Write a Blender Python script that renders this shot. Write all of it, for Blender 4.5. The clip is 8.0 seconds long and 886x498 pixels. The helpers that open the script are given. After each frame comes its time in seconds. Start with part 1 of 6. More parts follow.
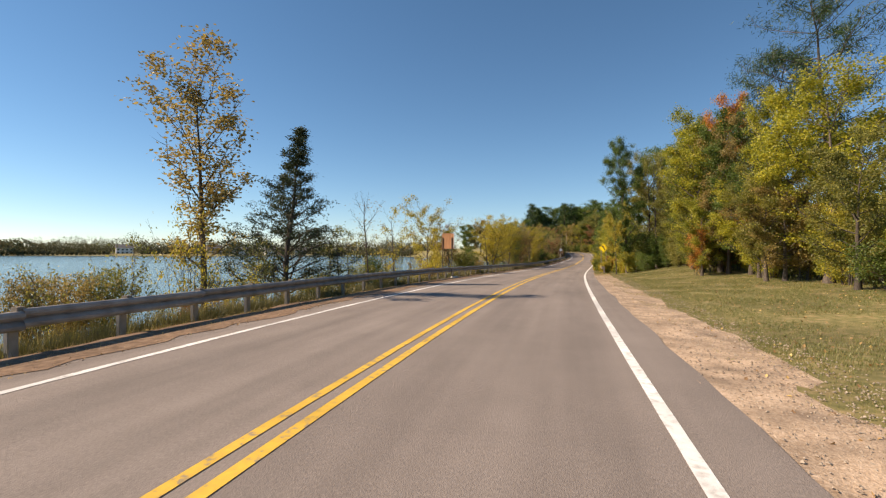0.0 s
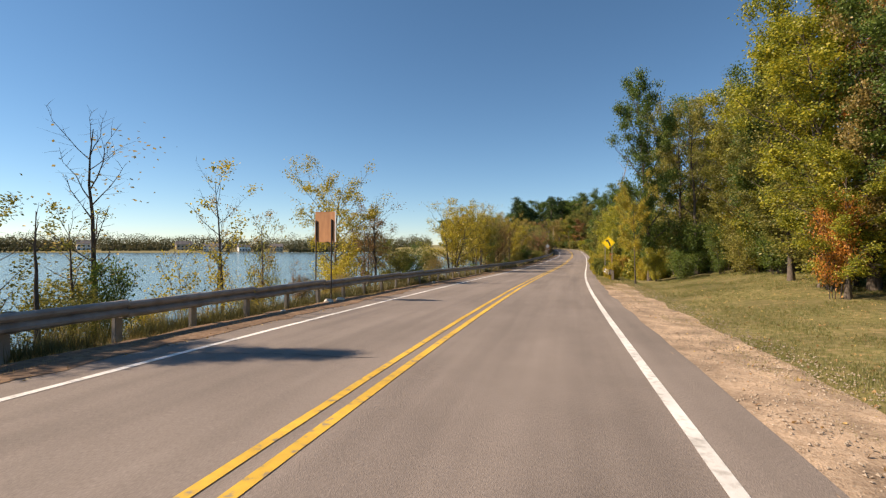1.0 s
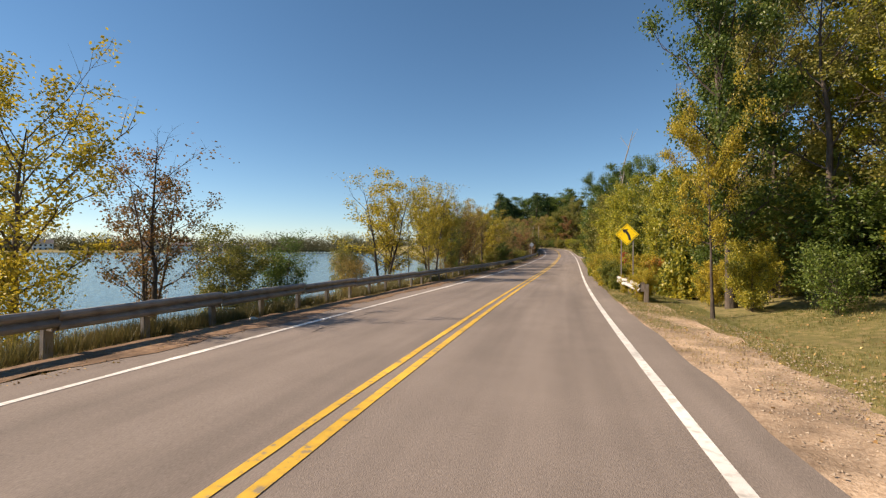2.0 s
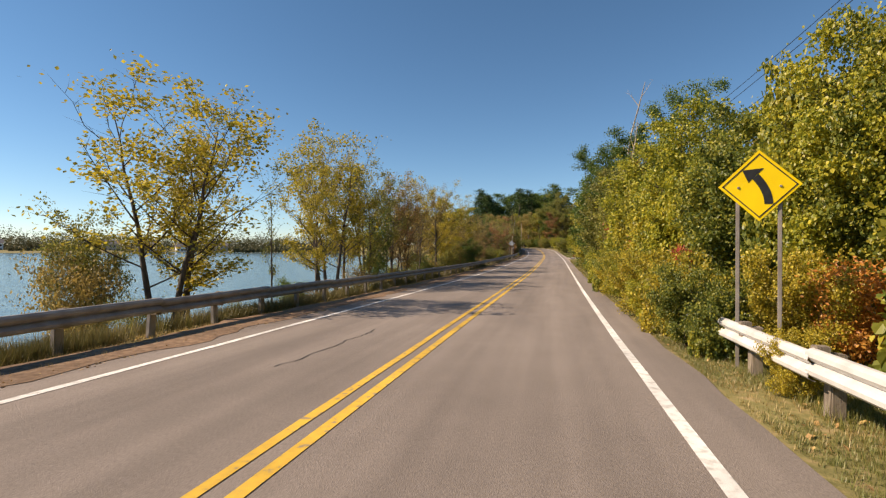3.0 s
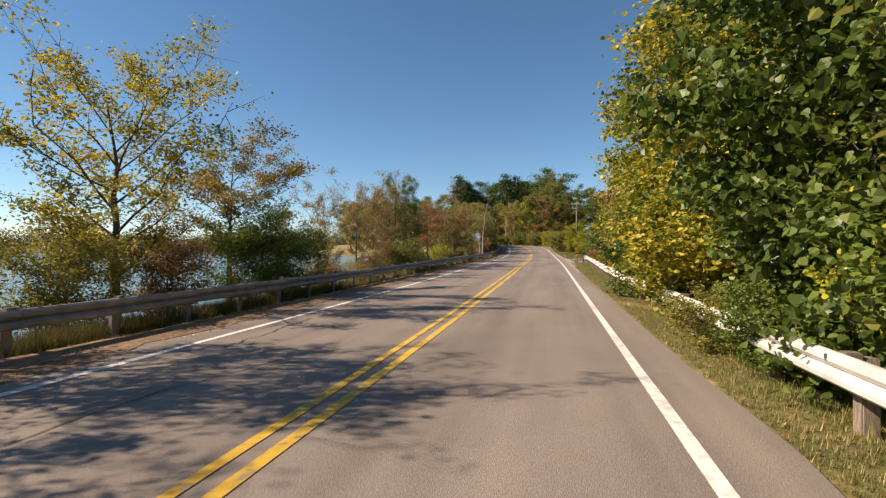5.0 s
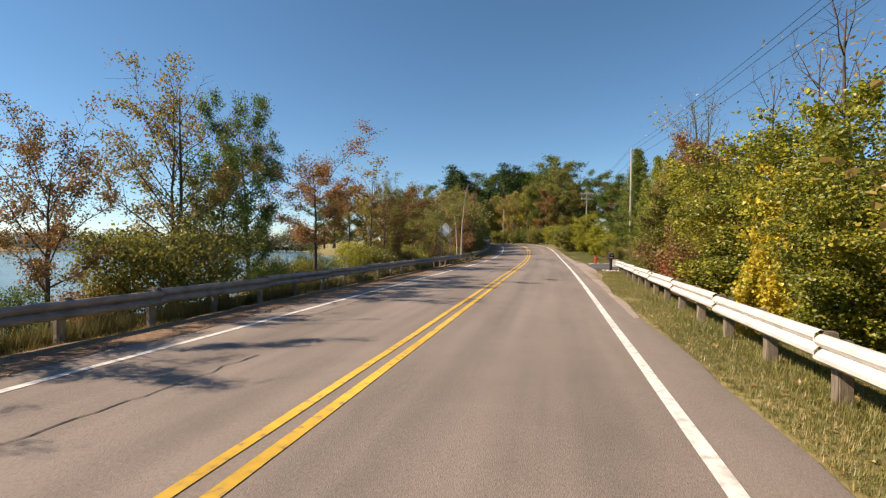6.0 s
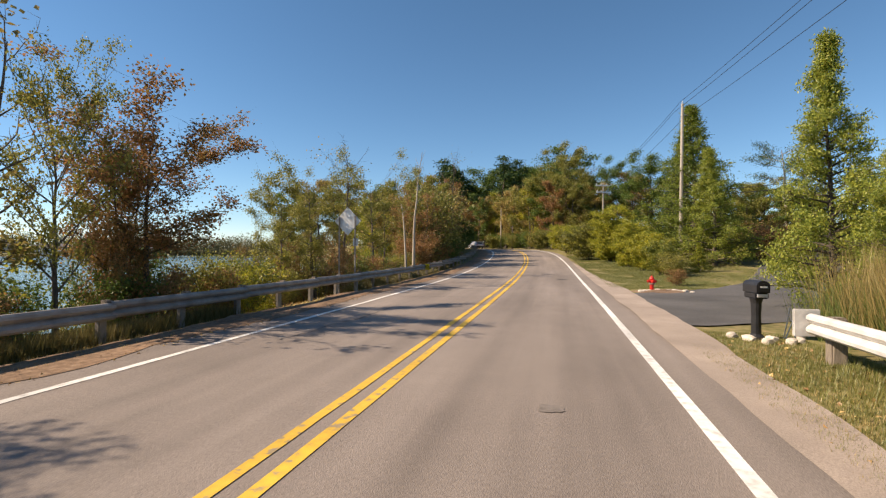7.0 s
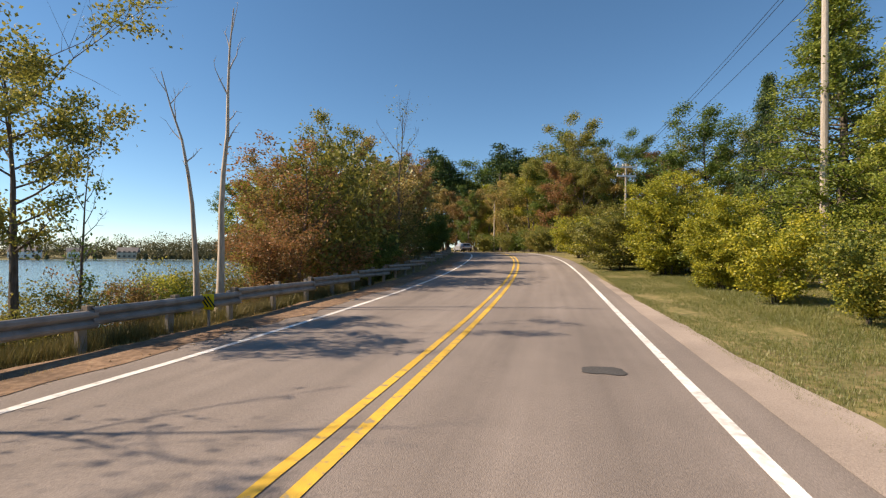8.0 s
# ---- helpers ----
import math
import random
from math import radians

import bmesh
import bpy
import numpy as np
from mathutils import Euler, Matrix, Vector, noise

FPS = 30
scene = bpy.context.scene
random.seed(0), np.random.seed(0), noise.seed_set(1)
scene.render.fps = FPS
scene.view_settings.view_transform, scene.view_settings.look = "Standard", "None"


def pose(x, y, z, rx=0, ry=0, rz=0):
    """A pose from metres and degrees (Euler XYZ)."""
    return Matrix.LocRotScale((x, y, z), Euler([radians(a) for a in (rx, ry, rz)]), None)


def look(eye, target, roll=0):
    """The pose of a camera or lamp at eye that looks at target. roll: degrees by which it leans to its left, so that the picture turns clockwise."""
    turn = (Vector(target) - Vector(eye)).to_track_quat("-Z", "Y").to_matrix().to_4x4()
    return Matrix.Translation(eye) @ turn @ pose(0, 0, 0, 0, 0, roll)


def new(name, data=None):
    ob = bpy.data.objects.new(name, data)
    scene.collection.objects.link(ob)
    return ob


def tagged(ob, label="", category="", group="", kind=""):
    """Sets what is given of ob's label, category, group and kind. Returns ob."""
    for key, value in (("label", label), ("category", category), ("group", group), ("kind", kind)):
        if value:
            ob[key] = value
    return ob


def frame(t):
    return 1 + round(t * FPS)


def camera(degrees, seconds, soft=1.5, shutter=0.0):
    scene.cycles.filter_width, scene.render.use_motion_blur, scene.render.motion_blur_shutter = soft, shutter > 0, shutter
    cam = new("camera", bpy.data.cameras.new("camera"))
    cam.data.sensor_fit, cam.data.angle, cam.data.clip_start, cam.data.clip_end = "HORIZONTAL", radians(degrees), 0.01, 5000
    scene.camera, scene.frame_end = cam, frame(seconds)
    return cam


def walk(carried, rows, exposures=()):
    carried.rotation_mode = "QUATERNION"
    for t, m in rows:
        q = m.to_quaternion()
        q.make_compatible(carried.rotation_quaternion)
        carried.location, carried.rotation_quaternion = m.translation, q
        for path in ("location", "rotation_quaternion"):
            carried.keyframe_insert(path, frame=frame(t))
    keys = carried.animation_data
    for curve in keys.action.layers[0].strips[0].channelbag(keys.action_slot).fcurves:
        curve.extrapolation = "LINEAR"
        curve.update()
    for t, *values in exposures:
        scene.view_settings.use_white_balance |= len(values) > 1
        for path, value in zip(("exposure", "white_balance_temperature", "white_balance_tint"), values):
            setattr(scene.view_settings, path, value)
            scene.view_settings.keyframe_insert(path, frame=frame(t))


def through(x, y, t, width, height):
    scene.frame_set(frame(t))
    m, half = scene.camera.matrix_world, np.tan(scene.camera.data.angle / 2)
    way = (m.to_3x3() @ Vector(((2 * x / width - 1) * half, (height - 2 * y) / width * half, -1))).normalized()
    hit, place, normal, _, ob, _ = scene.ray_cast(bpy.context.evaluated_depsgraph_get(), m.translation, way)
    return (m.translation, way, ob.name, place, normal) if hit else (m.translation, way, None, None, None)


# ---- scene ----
cam = camera(85.4, 8.0, soft=1.25)
PATH = [
    (0.0, pose(2.267, 0.000, 1.640, 90.49, -0.28, 13.11)),
    (0.5, pose(2.282, 8.817, 1.721, 90.14, -0.28, 12.39)),
    (1.0, pose(2.387, 17.326, 1.716, 90.07, -0.28, 11.56)),
    (1.5, pose(2.608, 25.594, 1.657, 90.06, -0.28, 10.74)),
    (2.0, pose(2.963, 33.783, 1.558, 90.06, -0.28, 9.94)),
    (2.5, pose(3.459, 42.061, 1.450, 90.12, -0.28, 9.07)),
    (3.0, pose(4.081, 50.525, 1.343, 90.15, -0.28, 8.19)),
    (3.5, pose(4.815, 59.242, 1.253, 90.05, -0.28, 7.57)),
    (4.0, pose(5.649, 68.261, 1.185, 90.38, -0.28, 7.30)),
    (4.5, pose(6.542, 77.603, 1.144, 90.27, -0.28, 7.32)),
    (5.0, pose(7.460, 87.266, 1.131, 90.05, -0.28, 7.44)),
    (5.5, pose(8.375, 97.211, 1.156, 89.81, -0.28, 7.65)),
    (6.0, pose(9.265, 107.362, 1.230, 89.88, -0.28, 7.94)),
    (6.5, pose(10.101, 117.595, 1.338, 90.07, -0.28, 8.32)),
    (7.0, pose(10.861, 127.749, 1.450, 90.47, -0.28, 8.67)),
    (7.5, pose(11.539, 137.674, 1.531, 90.58, -0.28, 8.97)),
    (8.0, pose(12.166, 147.283, 1.608, 90.86, -0.28, 9.15)),
]
walk(cam, PATH, [(0.0, 0.46, 6750, 13), (3.0, 0.44, 6750, 13), (4.5, 0.47, 6750, 13), (6.2, 0.57, 6680, 12), (8.0, 0.62, 6680, 12)])

# ---- light ----
SUN_AZ, SUN_EL = 258.0, 38.5
scene.view_settings.exposure = 0.5
world = bpy.data.worlds.new("sky")
scene.world = world
world.use_nodes = True
wn = world.node_tree.nodes
wn.clear()
sky = wn.new("ShaderNodeTexSky")
sky.sky_type, sky.sun_disc = "NISHITA", False
sky.sun_elevation, sky.sun_rotation = radians(SUN_EL), radians(SUN_AZ)
sky.air_density, sky.dust_density, sky.ozone_density = 0.8, 0.0, 3.0
bg = wn.new("ShaderNodeBackground")
bg.inputs["Strength"].default_value = 0.096
wo = wn.new("ShaderNodeOutputWorld")
clear = wn.new("ShaderNodeHueSaturation")  # a dry, deep blue autumn sky
clear.inputs["Hue"].default_value, clear.inputs["Saturation"].default_value = 0.492, 1.1
world.node_tree.links.new(sky.outputs[0], clear.inputs["Color"])
world.node_tree.links.new(clear.outputs[0], bg.inputs[0])
world.node_tree.links.new(bg.outputs[0], wo.inputs[0])
sun_data = bpy.data.lights.new("sun", "SUN")
sun_data.energy, sun_data.angle, sun_data.color = 5.4, radians(0.6), (1.0, 0.82, 0.62)
sun_ob = new("sun", sun_data)
a, e = radians(SUN_AZ), radians(SUN_EL)
sun_ob.matrix_world = look((0, 0, 40), (-math.sin(a) * math.cos(e), -math.cos(a) * math.cos(e), 40 - math.sin(e)))

# ---- the road's line: s metres along it, l metres to the right of the near yellow line ----
KNOT = np.arange(-15, 286, 15.0)
BEND = [-2.46, -1.98, -1.5, -1.26, -1.44, -1.01, -0.17, 0.25, 0.21, 0.18, 0.44, 0.8, 1.47, 5.39, 10.2, 11.64, 11.99, 3.0, -2.0, -4.0, -4.0]
RISE = [12.7, 14.7, -2.3, -12.6, -13.2, -9.1, -3.9, 0.8, 8.3, 12.3, 7.4, 8.5, 33.7, 59.2, 37.0, 13.2, 11.0, 11.0, 11.0, 11.0, 11.0]
S_ = np.arange(-15, 285.1, 1.0)
PSI = np.cumsum(np.interp(S_, KNOT, BEND)) / 1000
PSI -= np.interp(0, S_, PSI)
CX, CY, CZ = np.cumsum(-np.sin(PSI)), np.cumsum(np.cos(PSI)), np.cumsum(np.interp(S_, KNOT, RISE)) / 1000
CX, CY, CZ = CX - np.interp(0, S_, CX), CY - np.interp(0, S_, CY), CZ - np.interp(0, S_, CZ)


def heading(s):
    return np.interp(s, S_, PSI)


def on_road(s, l, z=0.0):
    """World places of road coordinates (arrays or numbers); the road goes straight on past its two ends."""
    s, l, z = np.broadcast_arrays(np.asarray(s, float), np.asarray(l, float), np.asarray(z, float))
    past = np.where(s > S_[-1], s - S_[-1], np.where(s < S_[0], s - S_[0], 0))
    p = heading(s)
    return np.stack([np.interp(s, S_, CX) + l * np.cos(p) - past * np.sin(p), np.interp(s, S_, CY) + l * np.sin(p) + past * np.cos(p),
                     np.interp(s, S_, CZ) + z], -1)


def step(a, b, x):
    w = np.clip((np.asarray(x, float) - a) / (b - a), 0, 1)
    return w * w * (3 - 2 * w)


LAKE = -1.65
SHORE_A = [-180, -1, 4.6, 9.5, 12.5, 20, 31.6, 53, 75.5, 100, 150, 180]
SHORE_D = [121, 121, 154, 174, 430, 470, 480, 480, 470, 405, 243, 162]


def shore(x, y):
    return np.interp(np.degrees(np.arctan2(-np.asarray(x), np.asarray(y))), SHORE_A, SHORE_D)


def rise(s, l):
    """Height of the ground over the road's level."""
    s, l = np.asarray(s, float), np.asarray(l, float)
    bank = np.interp(l, [-1500, -60, -16, -12, -8.5, -6.4, -5.2, -4.6], [-6, -6, -3.2, -1.9, -0.75, -0.14, -0.06, -0.02])
    hill = np.interp(l, [-1500, -60, -23, -18, -13, -8, -5, -4.6], [-6, -6, -4.4, -2.6, 0.8, 0.2, -0.05, -0.02])
    left = bank + (hill - bank) * step(170, 200, s - 1.3 * np.clip(-l - 9, 0, 100))
    lawn = np.interp(l, [3.9, 5.6, 9, 14, 30, 120, 600], [-0.02, -0.04, 0.14, 0.45, 1.2, 7, 16])
    lawn = lawn + 0.6 * step(30, 44, s) * step(6.5, 12.5, l)
    fill = np.interp(l, [3.9, 5.0, 7, 10, 30, 120, 600], [-0.02, -0.05, -0.3, -0.5, 0.6, 7, 16])
    drive = np.interp(l, [3.9, 5.5, 8, 30, 120, 600], [-0.02, -0.03, 0.04, 0.7, 7, 16])
    right = lawn + (fill - lawn) * step(49, 60.5, s)
    right = right + (drive - right) * step(129, 136, s)
    far = on_road(s, l)
    d = np.hypot(far[..., 0], far[..., 1])
    edge = shore(far[..., 0], far[..., 1])
    left = np.where((l < -60) & (d > edge) & (s < 1200), np.maximum(left, -2.3 + np.clip((d - edge - 32) * 0.035, 0, 5)), left)
    return np.where(l < -4.6, left, np.where(l > 3.9, right, -0.02))


def ground_at(s, l, dz=0.0):
    return on_road(s, l, rise(s, l) + dz)


# ---- materials ----
def nodes_of(name):
    m = bpy.data.materials.new(name)
    m.use_nodes = True
    n = m.node_tree.nodes
    n.clear()
    out = n.new("ShaderNodeOutputMaterial")
    return m, n, m.node_tree.links, out


def ramp(n, stops):
    r = n.new("ShaderNodeValToRGB")
    el = r.color_ramp.elements
    while len(el) < len(stops):
        el.new(0.5)
    for x, (p, c) in zip(el, stops):
        x.position, x.color = p, (*c, 1)
    return r


def surface(name, stops, scale=6.0, rough=0.85, bump=0.3, fine=40.0, metal=0.0, broad=0.5, swing=0.25, stretch=(1, 1, 1), uv=False, spec=0.4, vary=0.0):
    """A surface coloured by grain and by broad stains, with a fine relief."""
    m, n, k, out = nodes_of(name)
    b = n.new("ShaderNodeBsdfPrincipled")
    tc = n.new("ShaderNodeTexCoord")
    mp = n.new("ShaderNodeMapping")
    mp.inputs["Scale"].default_value = stretch
    k.new(tc.outputs["UV" if uv else "Object"], mp.inputs[0])
    grain = n.new("ShaderNodeTexNoise")
    grain.inputs["Scale"].default_value, grain.inputs["Detail"].default_value = scale, 8
    k.new(mp.outputs[0], grain.inputs["Vector"])
    r = ramp(n, stops)
    k.new(grain.outputs["Fac"], r.inputs[0])
    stain = n.new("ShaderNodeTexNoise")
    stain.inputs["Scale"].default_value, stain.inputs["Detail"].default_value = broad, 4
    k.new(mp.outputs[0], stain.inputs["Vector"])
    span = n.new("ShaderNodeMapRange")
    span.inputs[1].default_value, span.inputs[2].default_value = 0.3, 0.7
    span.inputs[3].default_value, span.inputs[4].default_value = 1 - swing, 1 + swing
    k.new(stain.outputs["Fac"], span.inputs[0])
    mul = n.new("ShaderNodeVectorMath")
    mul.operation = "SCALE"
    k.new(r.outputs[0], mul.inputs[0])
    k.new(span.outputs[0], mul.inputs["Scale"])
    last = mul.outputs[0]
    if vary:
        info = n.new("ShaderNodeObjectInfo")
        own = n.new("ShaderNodeMapRange")
        own.inputs[3].default_value, own.inputs[4].default_value = 1 - vary, 1 + vary
        k.new(info.outputs["Random"], own.inputs[0])
        mul2 = n.new("ShaderNodeVectorMath")
        mul2.operation = "SCALE"
        k.new(last, mul2.inputs[0])
        k.new(own.outputs[0], mul2.inputs["Scale"])
        last = mul2.outputs[0]
    k.new(last, b.inputs["Base Color"])
    b.inputs["Roughness"].default_value, b.inputs["Metallic"].default_value = rough, metal
    b.inputs["Specular IOR Level"].default_value = spec
    if bump:
        rel = n.new("ShaderNodeTexNoise")
        rel.inputs["Scale"].default_value, rel.inputs["Detail"].default_value = fine, 5
        k.new(mp.outputs[0], rel.inputs["Vector"])
        bu = n.new("ShaderNodeBump")
        bu.inputs["Strength"].default_value, bu.inputs["Distance"].default_value = bump, 0.02
        k.new(rel.outputs["Fac"], bu.inputs["Height"])
        k.new(bu.outputs[0], b.inputs["Normal"])
    k.new(b.outputs[0], out.inputs[0])
    return m


def foliage(name, colours, through=0.42, patch=0.35):
    """Leaves: each its own shade out of the palette, drifting from bough to bough, and letting light through."""
    m, n, k, out = nodes_of(name)
    geo = n.new("ShaderNodeNewGeometry")
    tc = n.new("ShaderNodeTexCoord")
    no = n.new("ShaderNodeTexNoise")
    no.inputs["Scale"].default_value, no.inputs["Detail"].default_value = 0.55, 2
    k.new(tc.outputs["Object"], no.inputs["Vector"])
    info = n.new("ShaderNodeObjectInfo")
    mix = n.new("ShaderNodeMix")
    mix.inputs[0].default_value = patch
    k.new(geo.outputs["Random Per Island"], mix.inputs[2])
    k.new(no.outputs["Fac"], mix.inputs[3])
    shift = n.new("ShaderNodeMapRange")
    shift.inputs[3].default_value, shift.inputs[4].default_value = -0.12, 0.12
    k.new(info.outputs["Random"], shift.inputs[0])
    add = n.new("ShaderNodeMath")
    k.new(mix.outputs[0], add.inputs[0])
    k.new(shift.outputs[0], add.inputs[1])
    r = ramp(n, [(0.12 + 0.76 * i / (len(colours) - 1), c) for i, c in enumerate(colours)])
    k.new(add.outputs[0], r.inputs[0])
    d = n.new("ShaderNodeBsdfDiffuse")
    t = n.new("ShaderNodeBsdfTranslucent")
    g = n.new("ShaderNodeBsdfGlossy")
    g.inputs["Roughness"].default_value = 0.45
    g.inputs["Color"].default_value = (0.9, 0.9, 0.9, 1)
    k.new(r.outputs[0], d.inputs[0])
    k.new(r.outputs[0], t.inputs[0])
    ms = n.new("ShaderNodeMixShader")
    ms.inputs[0].default_value = through
    k.new(d.outputs[0], ms.inputs[1])
    k.new(t.outputs[0], ms.inputs[2])
    mg = n.new("ShaderNodeMixShader")
    mg.inputs[0].default_value = 0.03
    k.new(ms.outputs[0], mg.inputs[1])
    k.new(g.outputs[0], mg.inputs[2])
    k.new(mg.outputs[0], out.inputs[0])
    return m


def asphalt():
    """Worn grey aggregate with lengthwise wheel tracks, oil-dark lane middles and blotchy stains."""
    m = surface("asphalt", [(0.3, (0.195, 0.163, 0.142)), (0.5, (0.245, 0.207, 0.18)), (0.7, (0.3, 0.255, 0.222))], 90, 0.9, 0.4, 160, broad=0.55, swing=0.15, stretch=(0.25, 1.2, 1), uv=True)
    n, k = m.node_tree.nodes, m.node_tree.links
    b = [q for q in n if q.type == "BSDF_PRINCIPLED"][0]
    base = b.inputs["Base Color"].links[0].from_socket
    tc, sep = n.new("ShaderNodeTexCoord"), n.new("ShaderNodeSeparateXYZ")
    k.new(tc.outputs["UV"], sep.inputs[0])
    drift = n.new("ShaderNodeTexNoise")
    drift.inputs["Scale"].default_value, drift.inputs["Detail"].default_value = 0.12, 3
    k.new(tc.outputs["UV"], drift.inputs["Vector"])

    def calc(op, x, y):
        q = n.new("ShaderNodeMath")
        q.operation = op
        for i, v in enumerate((x, y)):
            if isinstance(v, (int, float)):
                q.inputs[i].default_value = v
            else:
                k.new(v, q.inputs[i])
        return q.outputs[0]

    wander = calc("MULTIPLY", drift.outputs["Fac"], 0.9)
    band = calc("SINE", calc("MULTIPLY", calc("ADD", sep.outputs["Y"], wander), 3.6), 0.0)
    stretch = n.new("ShaderNodeMapping")
    stretch.inputs["Scale"].default_value = (0.05, 1.6, 1)
    k.new(tc.outputs["UV"], stretch.inputs[0])
    streak = n.new("ShaderNodeTexNoise")
    streak.inputs["Scale"].default_value, streak.inputs["Detail"].default_value = 1.6, 6
    k.new(stretch.outputs[0], streak.inputs["Vector"])
    blot = n.new("ShaderNodeTexNoise")
    blot.inputs["Scale"].default_value, blot.inputs["Detail"].default_value, blot.inputs["Roughness"].default_value = 0.9, 6, 0.7
    k.new(tc.outputs["UV"], blot.inputs["Vector"])
    tone = calc("ADD", calc("MULTIPLY", band, 0.05), calc("ADD", calc("MULTIPLY", streak.outputs["Fac"], 0.5), calc("MULTIPLY", blot.outputs["Fac"], 0.34)))
    tone = calc("ADD", tone, 0.52)
    mul = n.new("ShaderNodeVectorMath")
    mul.operation = "SCALE"
    k.new(base, mul.inputs[0])
    k.new(tone, mul.inputs["Scale"])
    k.new(mul.outputs[0], b.inputs["Base Color"])
    return m


ASPHALT = asphalt()
TAR = surface("tar", [(0.3, (0.05, 0.048, 0.046)), (0.7, (0.09, 0.085, 0.08))], 30, 0.8, 0.3)
TAR_OLD = surface("worn_tar", [(0.3, (0.15, 0.13, 0.112)), (0.7, (0.22, 0.19, 0.168))], 14, 0.85, 0.3)
DRIVE = surface("driveway_asphalt", [(0.3, (0.075, 0.072, 0.072)), (0.7, (0.12, 0.115, 0.11))], 40, 0.9, 0.4, 90)
APRON = surface("pale_worn_apron", [(0.3, (0.29, 0.235, 0.195)), (0.5, (0.36, 0.295, 0.245)), (0.75, (0.44, 0.36, 0.29))], 60, 0.95, 0.5, 90, broad=0.8, swing=0.18)
GRAVEL = surface("gravel", [(0.25, (0.29, 0.2, 0.13)), (0.5, (0.43, 0.315, 0.215)), (0.75, (0.53, 0.41, 0.3))], 22, 0.95, 0.8, 45, broad=1.6, swing=0.42)
DIRT = surface("verge_dirt", [(0.3, (0.12, 0.075, 0.045)), (0.55, (0.22, 0.14, 0.085)), (0.8, (0.31, 0.22, 0.14))], 9, 0.95, 0.7, 30, broad=0.7, swing=0.3)
SOIL = surface("grass_ground", [(0.25, (0.1, 0.1, 0.03)), (0.5, (0.195, 0.17, 0.06)), (0.75, (0.33, 0.24, 0.12))], 5, 0.95, 0.8, 25, broad=0.35, swing=0.3)
WHITE_PAINT = surface("white_road_paint", [(0.3, (0.5, 0.48, 0.44)), (0.5, (0.76, 0.74, 0.7)), (0.7, (0.82, 0.8, 0.77))], 9, 0.7, 0.2, 120)
YELLOW_PAINT = surface("yellow_road_paint", [(0.34, (0.32, 0.25, 0.15)), (0.42, (0.62, 0.39, 0.05)), (0.7, (0.75, 0.47, 0.05))], 9, 0.7, 0.2, 120)
GALV = surface("galvanised_steel", [(0.3, (0.2, 0.175, 0.15)), (0.6, (0.31, 0.28, 0.25)), (0.8, (0.2, 0.15, 0.11))], 3, 0.6, 0.1, 60, metal=0.0, broad=0.8, swing=0.15, vary=0.08)
# Lake-side rail: the shade on its road face is put into the colour.
RAIL_SHADED = surface("shaded_rusting_rail_steel", [(0.3, (0.18, 0.16, 0.14)), (0.6, (0.31, 0.285, 0.26)), (0.8, (0.2, 0.145, 0.1))], 3, 0.5, 0.1, 60, broad=0.8, swing=0.18, vary=0.1)
# Same steel for the other rail, with the sun on it painted in paler.
RAIL_SUNLIT = surface("sunlit_weathered_rail_steel", [(0.3, (0.55, 0.53, 0.5)), (0.6, (0.72, 0.7, 0.67)), (0.8, (0.58, 0.5, 0.42))], 3, 0.55, 0.1, 60, metal=0.15, broad=0.8, swing=0.12, vary=0.06)
POST_WOOD = surface("weathered_post_wood", [(0.3, (0.16, 0.13, 0.1)), (0.7, (0.33, 0.28, 0.22))], 10, 0.9, 0.5, 40, stretch=(6, 6, 0.6), vary=0.15)
POLE_WOOD = surface("utility_pole_wood", [(0.3, (0.3, 0.26, 0.21)), (0.7, (0.5, 0.45, 0.38))], 8, 0.9, 0.4, 40, stretch=(8, 8, 0.4))
PLYWOOD = surface("brown_plywood_sign_back", [(0.3, (0.32, 0.15, 0.07)), (0.6, (0.45, 0.22, 0.1)), (0.8, (0.25, 0.13, 0.07))], 4, 0.8, 0.2, 30, stretch=(1, 1, 0.4), broad=1.1, swing=0.3)
SIGN_YELLOW = surface("yellow_sign_sheeting", [(0.3, (0.86, 0.6, 0.0)), (0.7, (0.92, 0.66, 0.0))], 3, 0.4, 0.0, swing=0.05)
BLACK = surface("black_paint", [(0.3, (0.012, 0.012, 0.012)), (0.7, (0.03, 0.03, 0.03))], 8, 0.5, 0.05)
ALU = surface("bare_aluminium_sign_back", [(0.3, (0.6, 0.6, 0.6)), (0.7, (0.75, 0.75, 0.75))], 3, 0.5, 0.05, metal=0.3, swing=0.1)
DARK_STEEL = surface("rusty_dark_sign_post", [(0.3, (0.035, 0.03, 0.028)), (0.7, (0.1, 0.08, 0.065))], 12, 0.7, 0.2)
CONCRETE = surface("pale_concrete", [(0.3, (0.5, 0.47, 0.4)), (0.7, (0.7, 0.67, 0.6))], 12, 0.9, 0.4)
STONE = surface("pale_field_stone", [(0.3, (0.48, 0.42, 0.34)), (0.55, (0.66, 0.6, 0.52)), (0.8, (0.76, 0.72, 0.66))], 7, 0.9, 0.5, vary=0.18)
PEBBLE = surface("tan_pebbles", [(0.3, (0.26, 0.2, 0.145)), (0.7, (0.48, 0.4, 0.31))], 30, 0.95, 0.2)
RED_PAINT = surface("red_hydrant_paint", [(0.3, (0.5, 0.02, 0.015)), (0.7, (0.66, 0.035, 0.025))], 6, 0.4, 0.1)
BARK = surface("bark", [(0.3, (0.055, 0.045, 0.036)), (0.7, (0.16, 0.13, 0.105))], 9, 0.95, 0.8, 25, stretch=(3, 3, 0.5), vary=0.25)
